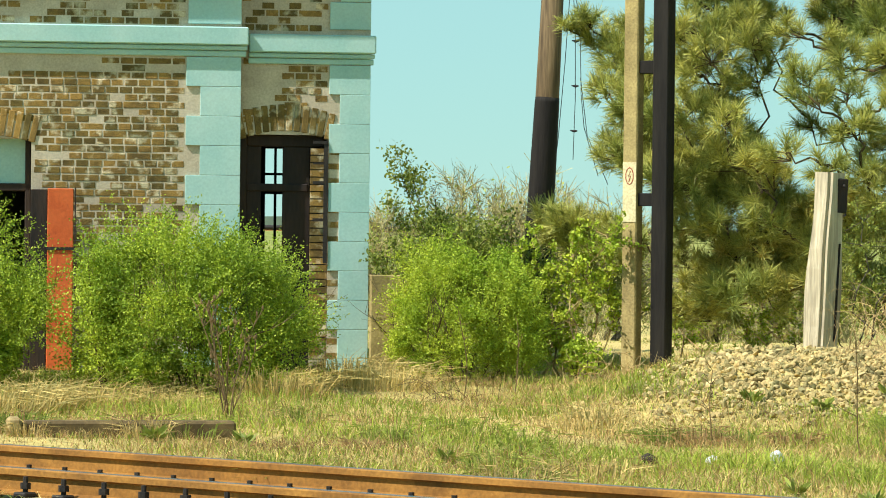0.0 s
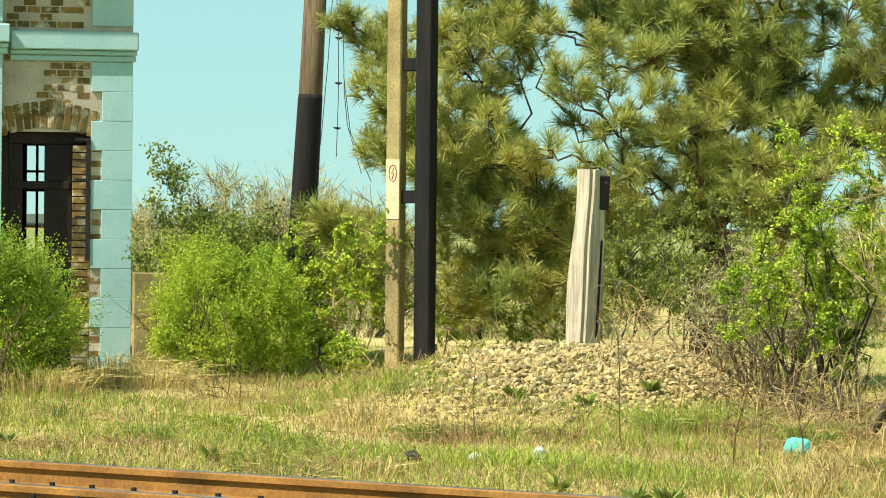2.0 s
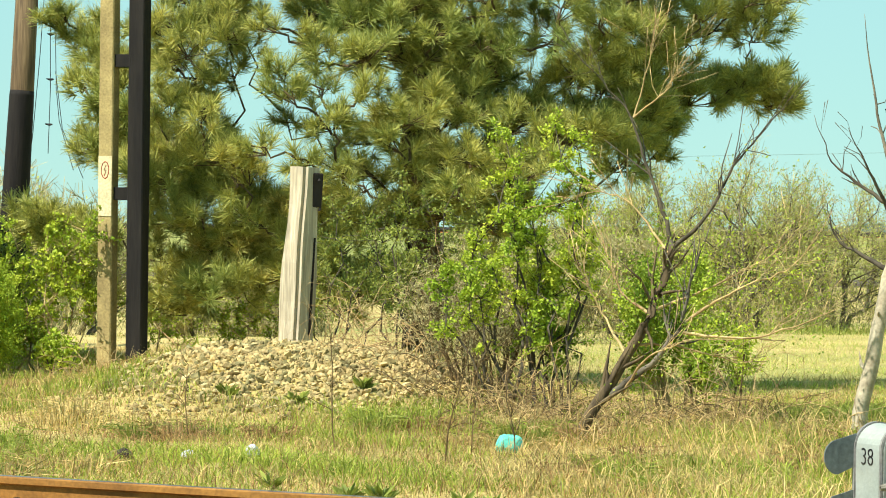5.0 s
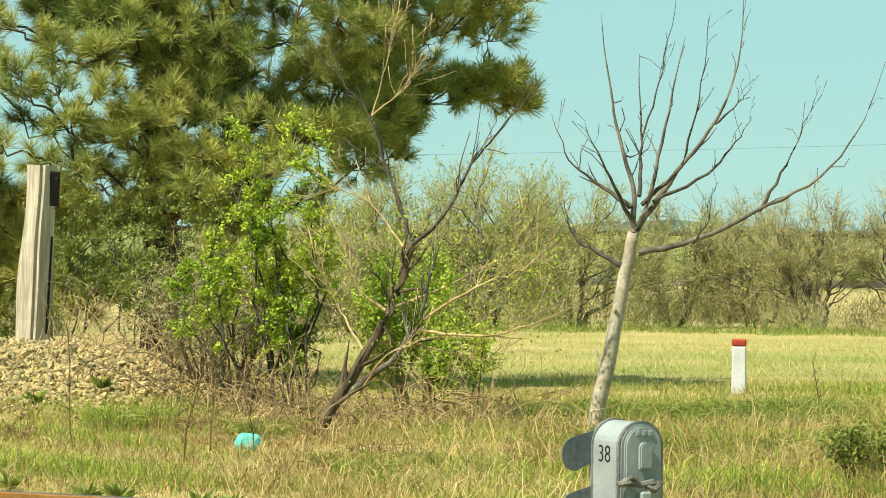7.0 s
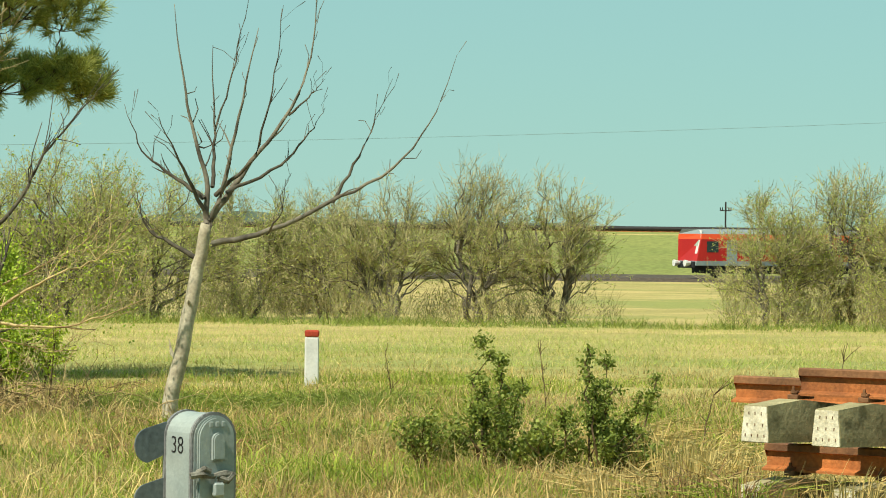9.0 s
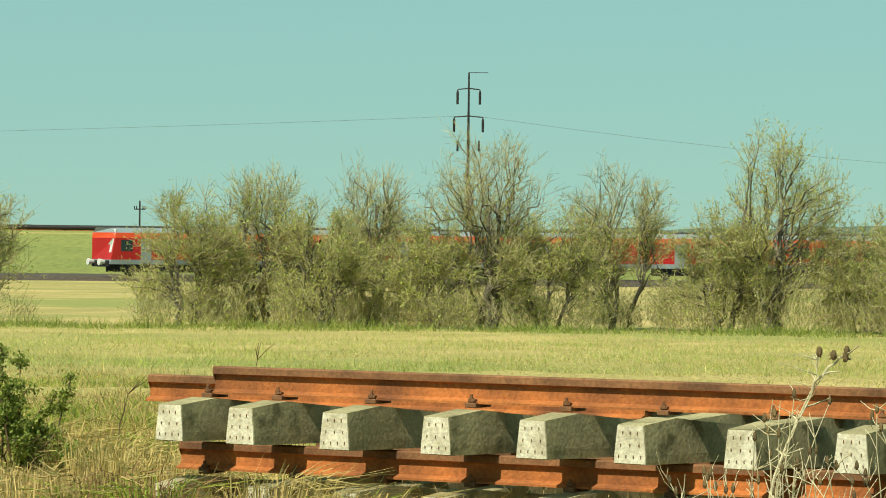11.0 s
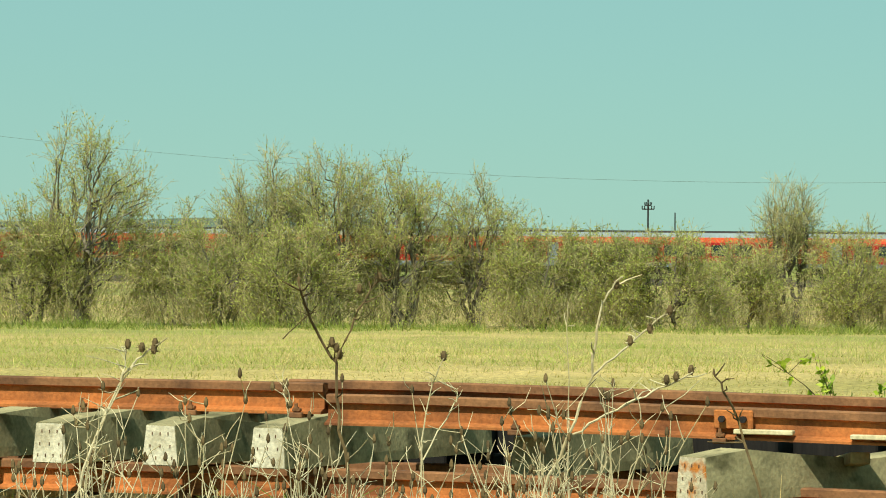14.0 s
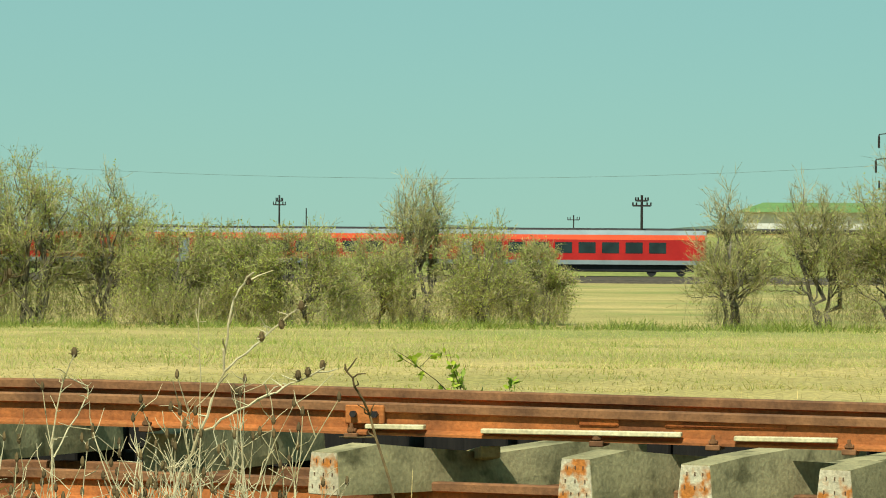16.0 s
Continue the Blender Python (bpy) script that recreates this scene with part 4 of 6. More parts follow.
# ---- trees across the field: bearing, distance, height, half width, leafiness, share of height in leaf ----
ROW = [
    (10.6, 118, 4.6, 2.6, 1.1, .8), (11.9, 108, 5.0, 2.6, 1.2, .85), (13.1, 106, 5.6, 2.5, 1.3, .85), (14.4, 110, 4.8, 2.6, 1.0, .85), (15.9, 114, 4.3, 2.2, .8, .7), (17.2, 113, 3.6, 2.0, .7, .7),
    (18.1, 110, 4.6, 1.9, .5, .5), (19.55, 110, 5.2, 1.9, .5, .5), (20.75, 110, 4.6, 1.8, .55, .6), (17.0, 125, 4.5, 2.2, .5, .6),
    (24.1, 109, 4.2, 2.0, .9, .8), (25.2, 110, 5.1, 1.9, .9, .65), (26.2, 108, 4.0, 2.0, 1.1, .8), (26.9, 111, 5.4, 1.4, .6, .5), (28.75, 108, 5.8, 2.2, .55, .45), (27.9, 108, 3.4, 1.8, 1.2, .9),
    (29.7, 108, 3.7, 1.6, 1.0, .9), (30.8, 111, 5.0, 1.8, .6, .55), (33.3, 110, 6.3, 2.3, .9, .95), (32.4, 110, 3.6, 1.7, 1.0, .9), (34.6, 110, 3.8, 1.7, 1.0, .9), (36.0, 110, 5.4, 1.6, .7, .8),
    (37.1, 109, 5.5, 1.7, .9, .85), (38.2, 109, 5.2, 1.8, 1.0, .9), (39.3, 110, 4.7, 1.6, .9, .8), (40.3, 108, 3.3, 1.7, 1.2, .9), (41.4, 108, 3.1, 1.7, 1.2, .9), (42.3, 108, 3.3, 1.7, 1.2, .9),
    (44.2, 114, 5.0, 1.15, .5, .6), (43.5, 112, 2.9, 1.4, 1.1, .9), (45.2, 112, 3.3, 1.5, 1.3, .95), (46.1, 113, 2.7, 1.2, 1.0, .95), (35.4, 108, 3.2, 1.7, 1.0, .9), (36.6, 107, 3.4, 1.7, 1.1, .9),
    (49.1, 108, 4.3, 1.4, .35, .5), (50.5, 108, 4.8, 1.5, .4, .5), (51.6, 108, 5.2, 1.7, .6, .6), (52.8, 108, 4.8, 1.7, .6, .6),
]
for i, (az, d, h, w, lf, bt) in enumerate(ROW):
    far_tree(on_ground(az, d, i * 67), h, w, 100 + i, lf, "bushy field tree in thin olive spring leaf" if lf > .7 else "open half-bare field tree with fine twigs", bt)


# scrub beyond the station
for i, (az, d, h, w, lf) in enumerate(((-.6, 66, 2.6, 1.6, .5), (.7, 70, 3.3, 1.6, .35), (1.6, 64, 3.0, 1.3, .3), (2.6, 70, 2.8, 1.5, .5), (4.5, 76, 1.3, 1.2, .8), (5.6, 70, 1.5, 1.3, .8), (9.0, 72, 2.4, 1.6, .6), (11.2, 74, 2.3, 1.5, .5))):
    far_tree(on_ground(az, d, i * 50), h, w, 160 + i, lf, "low brown scrub tree beyond the station yard", .7, "scrub trees")


# ---- posts and poles ----
def concrete_post():
    ob = thing("concrete_post", on_ground(3.07, 37.0, -24), "concrete line post with its right leg coloured near-black for shade", "utility pole")
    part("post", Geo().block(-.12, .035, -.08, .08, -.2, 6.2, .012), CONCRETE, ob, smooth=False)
    # right leg and spacers: shade painted as a near-black colour
    part("timber_leg", Geo().block(.20, .37, -.09, .09, -.2, 6.2, .012), NEAR_BLACK, ob, "second post leg with its shade put into the colour")
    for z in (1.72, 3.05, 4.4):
        part("spacer", Geo().block(.035, .20, -.05, .05, z, z + .13, .006), NEAR_BLACK, ob)
    m = part("marking", Geo().block(-.115, .03, -.086, -.078, 1.56, 2.16), MARKPAINT, ob, "pale painted marking panel")
    g = Geo()
    for k in range(10):
        a0, a1 = k * math.pi / 5, (k + 1) * math.pi / 5
        g.tube([(-.042 + .042 * math.sin(a0), -.085, 2.02 + .085 * math.cos(a0)), (-.042 + .042 * math.sin(a1), -.087, 2.02 + .085 * math.cos(a1))], .005, 4)
    g.tube([(-.03, -.087, 2.07), (-.055, -.087, 2.02), (-.03, -.087, 2.02), (-.05, -.087, 1.96)], .004, 4)
    part("warning_sign", g, REDPAINT, m, "faded red lightning warning outline")


def wooden_pole():
    ob = thing("telegraph_pole", on_ground(1.45, 45.0), "leaning dark wooden telegraph pole with loose wires", "utility pole")
    part("pole", Geo().tube([(0, 0, -.2), (.07, 0, 1.2), (.16, 0, 3.0), (.30, 0, 6.4)], [.175, .17, .15, .125], 14), POLEWOOD, ob, smooth=True)
    # slightly wider near-black sleeve round the lower half
    part("tarred_base", Geo().tube([(0, 0, -.2), (.07, 0, 1.2), (.164, 0, 3.1), (.168, 0, 3.16)], [.181, .176, .155, .15], 14), NEAR_BLACK, ob, "black lower half", smooth=True)
    hook = Geo().tube([(.33, 0, 4.58), (.36, -.05, 4.50), (.40, -.06, 4.48), (.43, -.05, 4.55), (.44, -.04, 4.66)], .014, 6)
    part("insulator_hook", hook, IRON, ob)
    part("insulator", Geo().tube([(.45, -.04, 4.52), (.45, -.04, 4.60), (.46, -.04, 4.70), (.46, -.04, 4.76)], [.03, .05, .045, .02], 8), IRON, ob)
    wires = [[(.46, -.04, 4.6), (.50, 0, 4.0), (.51, 0, 3.2), (.49, 0, 2.4)], [(.46, -.04, 4.7), (.56, 0, 4.0), (.58, 0, 3.2), (.62, 0, 2.8), (.80, 0, 2.2)],
             [(.44, -.04, 4.6), (.38, 0, 3.6), (.30, 0, 2.6), (.20, 0, 1.9)], [(.57, 0, 3.4), (.66, 0, 2.7), (.92, 0, 2.1)]]
    for w in wires:
        part("wire", Geo().tube(w, .0045, 4), IRON, ob)
    for x, z in ((.51, 3.95), (.51, 3.85), (.51, 3.3), (.50, 2.75)):
        part("wire_clip", Geo().tube([(x - .05, 0, z + .01), (x, 0, z), (x + .04, 0, z + .005)], [.006, .018, .008], 5), IRON, ob)


def stump():
    x, y = spot(5.93, 34.0)
    ob = thing("wooden_post", pose(x, y, float(ground_z(x, y)) - .05, 0, 2.6, 0) @ pose(0, 0, 0, 0, 0, 40), "weathered grey sawn-off timber post", "post")
    bm = bmesh.new()
    bmesh.ops.create_cube(bm, size=1, matrix=Matrix.LocRotScale((0, 0, .86), None, (.25, .24, 1.78)))
    bmesh.ops.subdivide_edges(bm, edges=[e for e in bm.edges if abs(e.verts[0].co.z - e.verts[1].co.z) > 1], cuts=9)
    for v in bm.verts:
        k = 1.12 - .2 * v.co.z / 1.75
        v.co.x = v.co.x * k + .012 * math.sin(v.co.z * 5 + v.co.y * 9)
        v.co.y = v.co.y * k + .010 * math.sin(v.co.z * 4 + v.co.x * 7)
    bmesh.ops.bevel(bm, geom=[e for e in bm.edges if abs(e.verts[0].co.z - e.verts[1].co.z) > .1], offset=.035, segments=2, affect="EDGES")
    part("timber", Geo().bm(bm), GREYWOOD, ob)
    # slightly proud dark block; the notch itself isn't cut
    part("notch", Geo().block(.0, .128, -.126, -.10, 1.38, 1.70, .01), DARKWOOD, ob, "dark block in place of the notch")
    part("bolt", Geo().tube([(.02, -.17, 1.62), (.06, -.13, 1.64)], .012, 6), IRON, ob)
    part("bolt", Geo().tube([(.04, -.17, 1.36), (.1, -.13, 1.37)], .012, 6), IRON, ob)
    part("crack", Geo().block(.035, .045, -.146, -.12, .2, 1.1), DARKWOOD, ob)


concrete_post()
wooden_pole()
stump()


def marker_post():
    ob = thing("marker_post", on_ground(16.93, 38.5), "white marker post with a red top in the grass", "marker post")
    part("shaft", Geo().block(-.075, .075, -.06, .06, -.1, .50, .012), WHITEPAINT, ob)
    part("cap", Geo().block(-.077, .077, -.062, .062, .504, .575, .014), REDPAINT, ob, "faded red painted cap")


marker_post()


def signal_lantern():
    """Cast point indicator: an arched housing with a door, wing vanes and a hasp."""
    ob = thing("point_indicator", on_ground(15.35, 19.2, 32, .17) @ Matrix.Scale(.83, 4), "grey cast point indicator housing with dark vanes", "signal box")
    def arched(x0, x1, y0, y1, z0, z1, c=.008):
        r = (x1 - x0) / 2
        outline = [(x0, z0), (x1, z0)] + [((x0 + x1) / 2 + r * math.cos(a), z1 - r + r * math.sin(a)) for a in np.linspace(0, math.pi, 15)]
        bm = bmesh.new()
        vs = [bm.verts.new((x, y0, z)) for x, z in outline]
        f = bm.faces.new(vs)
        ext = bmesh.ops.extrude_face_region(bm, geom=[f])
        for v in ext["geom"]:
            if isinstance(v, bmesh.types.BMVert):
                v.co.y = y1
        bmesh.ops.recalc_face_normals(bm, faces=bm.faces[:])
        bmesh.ops.bevel(bm, geom=[e for e in bm.edges if abs(e.verts[0].co.y - e.verts[1].co.y) < 1e-5], offset=c, segments=2, affect="EDGES")
        return Geo().bm(bm)
    part("housing", arched(-.16, .16, -.06, .30, -.35, .62, .012), GREYPAINT, ob)
    part("door", arched(-.135, .135, -.09, -.062, .05, .60, .01), GREYPAINT, ob)
    part("rim", arched(-.168, .168, .255, .29, .0, .63, .005), RIMGREY, ob)
    part("rim", arched(-.168, .168, -.055, -.025, .0, .63, .005), RIMGREY, ob)
    part("hood", arched(-.045, .045, -.125, -.09, .33, .50, .008), GREYPAINT, ob, "small raised arched hood")
    part("hasp", Geo().tube([(-.2, -.10, .235), (-.12, -.12, .245), (-.05, -.12, .23), (.05, -.115, .24), (.12, -.11, .235)], [.02, .026, .016, .030, .016], 7).tube([(-.15, -.1, .25), (-.11, -.13, .28), (-.07, -.12, .26)], .02, 7).tube([(.0, -.12, .22), (.05, -.14, .20), (.10, -.12, .24)], .022, 7), HASP, ob, "corroded hasp bar")
    part("padlock", Geo().block(-.05, .03, -.15, -.11, .10, .19, .012).tube([(-.035, -.13, .18), (-.03, -.13, .23), (.01, -.13, .23), (.015, -.13, .18)], .008, 6), GREYPAINT, ob)
    part("pivot", Geo().tube([(.155, .1, .47), (.20, .1, .47)], .035, 8).tube([(.16, .1, .40), (.19, .1, .40)], .02, 8), IRON, ob)
    for z0, z1 in ((.315, .555), (-.03, .205)):
        zc, hh = (z0 + z1) / 2, (z1 - z0) / 2
        bm = bmesh.new()
        out = [(-.15, zc + hh), (-.15, zc - hh * .70)] + [(-.28 - .10 * math.cos(a), zc - .02 + hh * (.98 if a < 0 else .85) * math.sin(a)) for a in np.linspace(-1.5, 1.5, 11)]
        f = bm.faces.new([bm.verts.new((x, .27, z)) for x, z in out])
        ext = bmesh.ops.extrude_face_region(bm, geom=[f])
        for v in ext["geom"]:
            if isinstance(v, bmesh.types.BMVert):
                v.co.y = .282
        part("vane", Geo().bm(bm), DARKPAINT, ob, "dark rounded wing vane")

    def letters(text, size, m, name):
        cu = bpy.data.curves.new(name, "FONT")
        cu.body, cu.size, cu.extrude = text, size, .002
        cu.align_x, cu.offset = "CENTER", -.0025
        tmp = new(name, cu)
        me = bpy.data.meshes.new_from_object(tmp.evaluated_get(bpy.context.evaluated_depsgraph_get()))
        bpy.data.objects.remove(tmp)
        me.materials.clear()
        me.materials.append(IRON if name == "number" else GREYPAINT)
        o = new(name, me)
        o.parent = ob
        o.matrix_basis = m
    letters("38", .155, pose(-.162, .12, .365, 90, 0, -90), "number")
    for x in (-.045, 0, .045):
        part("raised_bar", Geo().block(x - .014, x + .014, -.098, -.09, .535, .57, .004), GREYPAINT, ob)


signal_lantern()


# ---- stack of dismantled track ----
ST_O, ST_R, ST_N = np.array((9.62, 18.10, 0.0)), np.array((.528, -.849, 0)), np.array((.849, .528, 0))
ST_TURN = math.degrees(math.atan2(ST_R[1], ST_R[0]))


def st_pose(s, w, z, rz=0.0, tip=0.0):
    p = ST_O + ST_R * s + ST_N * w
    return pose(p[0], p[1], z, tip, 0, ST_TURN + rz)


def sleeper_meshes():
    """A prestressed sleeper along +y, its near end at y=0, trapezoid in section."""
    def body(L):
        g = Geo()
        stations = [(0, .208, .88), (.30, .242, .94), (.62, .215, 1), (L / 2, .175, 1), (L - .62, .215, 1), (L, .24, .9)]
        vs = []
        for y, h, k in stations:
            for x, z in ((-.115, 0), (.115, 0), (.113, .05), (.094, h), (-.094, h), (-.113, .05)):
                vs.append((x * k, y, z))
        q = []
        for i in range(len(stations) - 1):
            for j in range(6):
                q.append((i * 6 + j, i * 6 + (j + 1) % 6, (i + 1) * 6 + (j + 1) % 6, (i + 1) * 6 + j))
        for r in (0, (len(stations) - 1) * 6):
            q += [(r, r + 1, r + 2, r + 5), (r + 5, r + 2, r + 3, r + 4)]
        return g.add(vs, q).mesh("sleeper_body", SLEEPER)
    def end(mat):
        g = Geo()
        v = [(-.100, -.006, .004), (.100, -.006, .004), (.098, -.006, .05), (.081, -.006, .205), (-.081, -.006, .205), (-.098, -.006, .05)]
        w = [(x, .0, z) for x, y, z in v]
        q = [(0, 1, 2, 5), (5, 2, 3, 4)] + [(j, 6 + j, 6 + (j + 1) % 6, (j + 1) % 6) for j in range(6)]
        return g.add(v + w, q).mesh("end_face", mat)
    holes = Geo()
    for r, z in enumerate((.04, .10, .165)):
        for x in np.linspace(-.07 + r * .012, .07 - r * .012, 4 if r == 0 else 3):
            holes.tube([(x, -.007, z - .008), (x, -.007, z + .008)], .0035, 5)
    return body(2.45), end(SLEEPER_SUN_END), end(SLEEPER_SUN_RUSTY), holes.mesh("wire_ends", DARKHOLE)


HEAD_CAP = [(-.038, .116), (.038, .116), (.038, .152), (.027, .160), (-.027, .160), (-.038, .152)]


def build_stack():
    rng = np.random.default_rng(8)
    body, end, end_r, holes = sleeper_meshes()
    plate = Geo().block(-.035, .035, -.09, .09, -.02, .008, .004).tube([(0, -.075, .0), (0, -.075, .055)], .009, 6).tube([(0, -.075, .015), (0, -.075, .035)], .016, 6).block(-.022, .022, -.08, -.045, .012, .03, .004).mesh("clip", RUST_HEAD)

    def panel(name, z, s0, s1, stations, drop, label, rails):
        ob = thing(name, pose(0, 0, 0), label, "track panel", "stacked track panels")
        for off, a, b in rails:
            path = [ST_O + ST_R * s + ST_N * off + (0, 0, z - .158 - (drop if off > 1 else .055 if a > 3 else 0)) for s in np.linspace(a, b, 12)]
            for i, s in enumerate(np.linspace(a, b, 12)):
                path[i][2] -= .013 * max(0, s - 4.2)
            r = part("rail", rail_geo(path, ST_N), RUST, ob, "heavily rusted steel rail")
            part("rail_head", Geo().sweep(HEAD_CAP, path, ST_N), RUST_HEAD, r, "dark brown rusted rail head")
        for s, rusty, rz, dz, *push in stations:
            sp = new("sleeper", body)
            sp.parent = ob
            sp.matrix_basis = st_pose(s, -.46 + sum(push), z - .158 - .262 + dz - .013 * max(0, s - 4.2), rz, -.8)
            for nm, me in (() if sum(push) > 0 else (("end_face", end_r if rusty else end), ("wire_ends", holes))):
                o = new(nm, me)
                o.parent = sp
                if nm == "wire_ends":
                    o["kind"] = "stuff"
            c = new("clip", plate)
            c.parent = ob
            c.matrix_basis = st_pose(s, 0, z - .158 - .001 - (.055 if z > 1 and s > 3.46 else 0) - .013 * max(0, s - 4.2))
        return ob

    def along(bearing):
        t = math.tan(radians(bearing))
        return (17.86 * t - 9.23) / (.528 + .849 * t)
    top = [(along(a), False, -6 + rng.uniform(-1.5, 1.5), rng.uniform(-.008, .008)) for a in (23.85, 24.95, 26.42, 28.0, 29.5, 31.03, 32.75, 34.46, 36.13)]
    top += [(along(39.6), False, -6, -.045, .62), (along(42.85), True, -27, -.06, -.12), (along(46.75), True, -25, -.05, -.12), (along(48.6), True, -26, -.06, -.12), (along(50.75), True, -23, -.06, -.12), (along(53), True, -24, -.06, -.12)]
    panel("track_panel", 1.115, -1.5, 10, top, .085, "rusty rails still bolted to old concrete sleepers", ((0, -1.47, 3.45), (0, 3.47, 10), (1.5, -1.3, 10)))
    low = [(s * .6 - 1.5 + rng.uniform(-.03, .03), False, -6 + rng.uniform(-2, 2), 0) for s in range(18)]
    panel("track_panel", .675, -2, 10, low, .06, "lower rusty track panel half sunk in weeds", ((0, -1.7, 10), (1.5, -1.7, 10)))
    # loose rails behind and beside
    for nm, off, z, a, b, lab in (("loose_rail", .62, 1.025, -2.35, 1.0, "loose rusty rail lying behind the panel"), ("loose_rail", .15, 1.125, 3.2, 10, "second rusty rail laid against the first")):
        path = [ST_O + ST_R * s + ST_N * off + (0, 0, z - .158) for s in np.linspace(a, b, 8)]
        for p, s in zip(path, np.linspace(a, b, 8)):
            p[2] -= .013 * max(0, s - 4.2)
        lr = thing(nm, Matrix(), lab, "rail")
        r = part("rail", rail_geo(path, ST_N), RUST, lr)
        part("rail_head", Geo().sweep(HEAD_CAP, path, ST_N), RUST_HEAD, r, "dark brown rusted rail head")
    # a second pile close behind, added near-black in place of deep shade
    back = thing("shade_sleeper_pile", pose(0, 0, 0), "added near-black sleeper pile in place of the shade behind the rails", "sleeper pile")
    tie = Geo().block(-.13, .13, 0, 2.5, 0, .15, .012).mesh("timber_sleeper", NEAR_BLACK)
    for layer in range(4):
        for k in range(38):
            sp = new("timber_sleeper", tie)
            sp.parent = back
            sp.matrix_basis = st_pose(-.5 + k * .285 + rng.uniform(-.02, .02), 2.2 + rng.uniform(-.08, .08), .18 + layer * .155, rng.uniform(-1.5, 1.5))
    # joint plates and flaking pieces
    fish = thing("joint_plate", st_pose(5.64, -.02, .945), "rusty joint plate bolted to the rail", "joint plate")
    g = Geo().block(-.10, .10, -.035, -.018, -.01, .085, .006)
    part("plate", g, RUST, fish)
    for x in (-.055, .055):
        part("bolt", Geo().tube([(x, -.035, .04), (x, -.065, .04)], .018, 6), IRON, fish)
    for s, w in ((6.82, .2), (7.45, .6)):
        single("rust_flake", Geo().block(-w / 2, w / 2, -.022, -.012, .02, .085, .006), RUST_FLAKE, st_pose(s, 0, .925), "orange flaking rust scale on the rail web", "rust scale")
    for s, w in ((5.80, .30), (6.74, 1.0), (7.75, .5), (8.6, .5)):
        single("lime_crust", Geo().block(-w / 2, w / 2, -.09, -.03, -.012, .012, .004), MARKPAINT, st_pose(s, 0, .925 - .013 * (s - 5.8)), "pale crust along the rail foot", "crust")
    single("loose_beam", Geo().block(-.05, .05, 0, 1.6, -.03, .03, .006), CONCRETE, st_pose(6.25, .1, .80, 22, -6), "short concrete strut among the sleepers", "beam")


build_stack()


# ---- ballast heap ----
def build_heap():
    rng = np.random.default_rng(3)
    a = radians(6.1)
    def stones(n, lo, hi, spread):
        g = Geo()
        for i in range(n):
            u, w = rng.normal(0, .92 * spread), rng.normal(-1.1, 1.25)
            if abs(u) > 2.1 or not -3.9 < w < 1.8:
                continue
            x = MOUND[0] + u * math.cos(a) + w * math.sin(a)
            y = MOUND[1] - u * math.sin(a) + w * math.cos(a)
            r = rng.uniform(lo, hi) * (1 if rng.random() < .9 else 1.6)
            bm = bmesh.new()
            bmesh.ops.create_icosphere(bm, subdivisions=1, radius=r)
            sq = rng.uniform(.55, 1.2, 3)
            for v in bm.verts:
                v.co = Vector((v.co.x * sq[0], v.co.y * sq[1], v.co.z * sq[2] * .55)) * rng.uniform(.65, 1.25)
            bmesh.ops.rotate(bm, verts=bm.verts, cent=(0, 0, 0), matrix=Euler(rng.uniform(0, 6, 3)).to_matrix())
            bmesh.ops.translate(bm, verts=bm.verts, vec=(x, y, float(ground_z(x, y)) + r * .3))
            g.bm(bm)
        return g
    heap = thing("ballast_heap", pose(0, 0, 0), "low heap of old tan ballast stones", "stone heap")
    part("stone_rest", stones(6500, .014, .038, 1.0), STONE, heap)["kind"] = "stuff"
    kinds = []
    for i in range(14):
        bm = bmesh.new()
        bmesh.ops.create_icosphere(bm, subdivisions=1, radius=1)
        sq = rng.uniform(.6, 1.25, 3)
        for v in bm.verts:
            v.co = Vector((v.co.x * sq[0], v.co.y * sq[1], v.co.z * sq[2] * .55)) * rng.uniform(.65, 1.25)
        kinds.append(Geo().bm(bm).mesh("stone", STONE_EACH))
    for i in range(290):
        u, w = rng.uniform(-1.7, 1.8), rng.uniform(-3.6, .6)
        x = MOUND[0] + u * math.cos(a) + w * math.sin(a)
        y = MOUND[1] - u * math.sin(a) + w * math.cos(a)
        r = rng.uniform(.020, .045)
        o = new("stone", kinds[i % 14])
        o.parent = heap
        o.matrix_basis = Matrix.LocRotScale((x, y, float(ground_z(x, y)) + r * .35 + .02), Euler((rng.uniform(-.4, .4), rng.uniform(-.4, .4), rng.uniform(0, 6))), (r, r, r))
    red = thing("brick_shard", on_ground(5.0, 31.2, 20, .03), "broken orange brick on the heap", "brick")
    part("shard", Geo().block(-.045, .045, -.04, .04, -.03, .025, .01), BRICK_FAR, red)


build_heap()


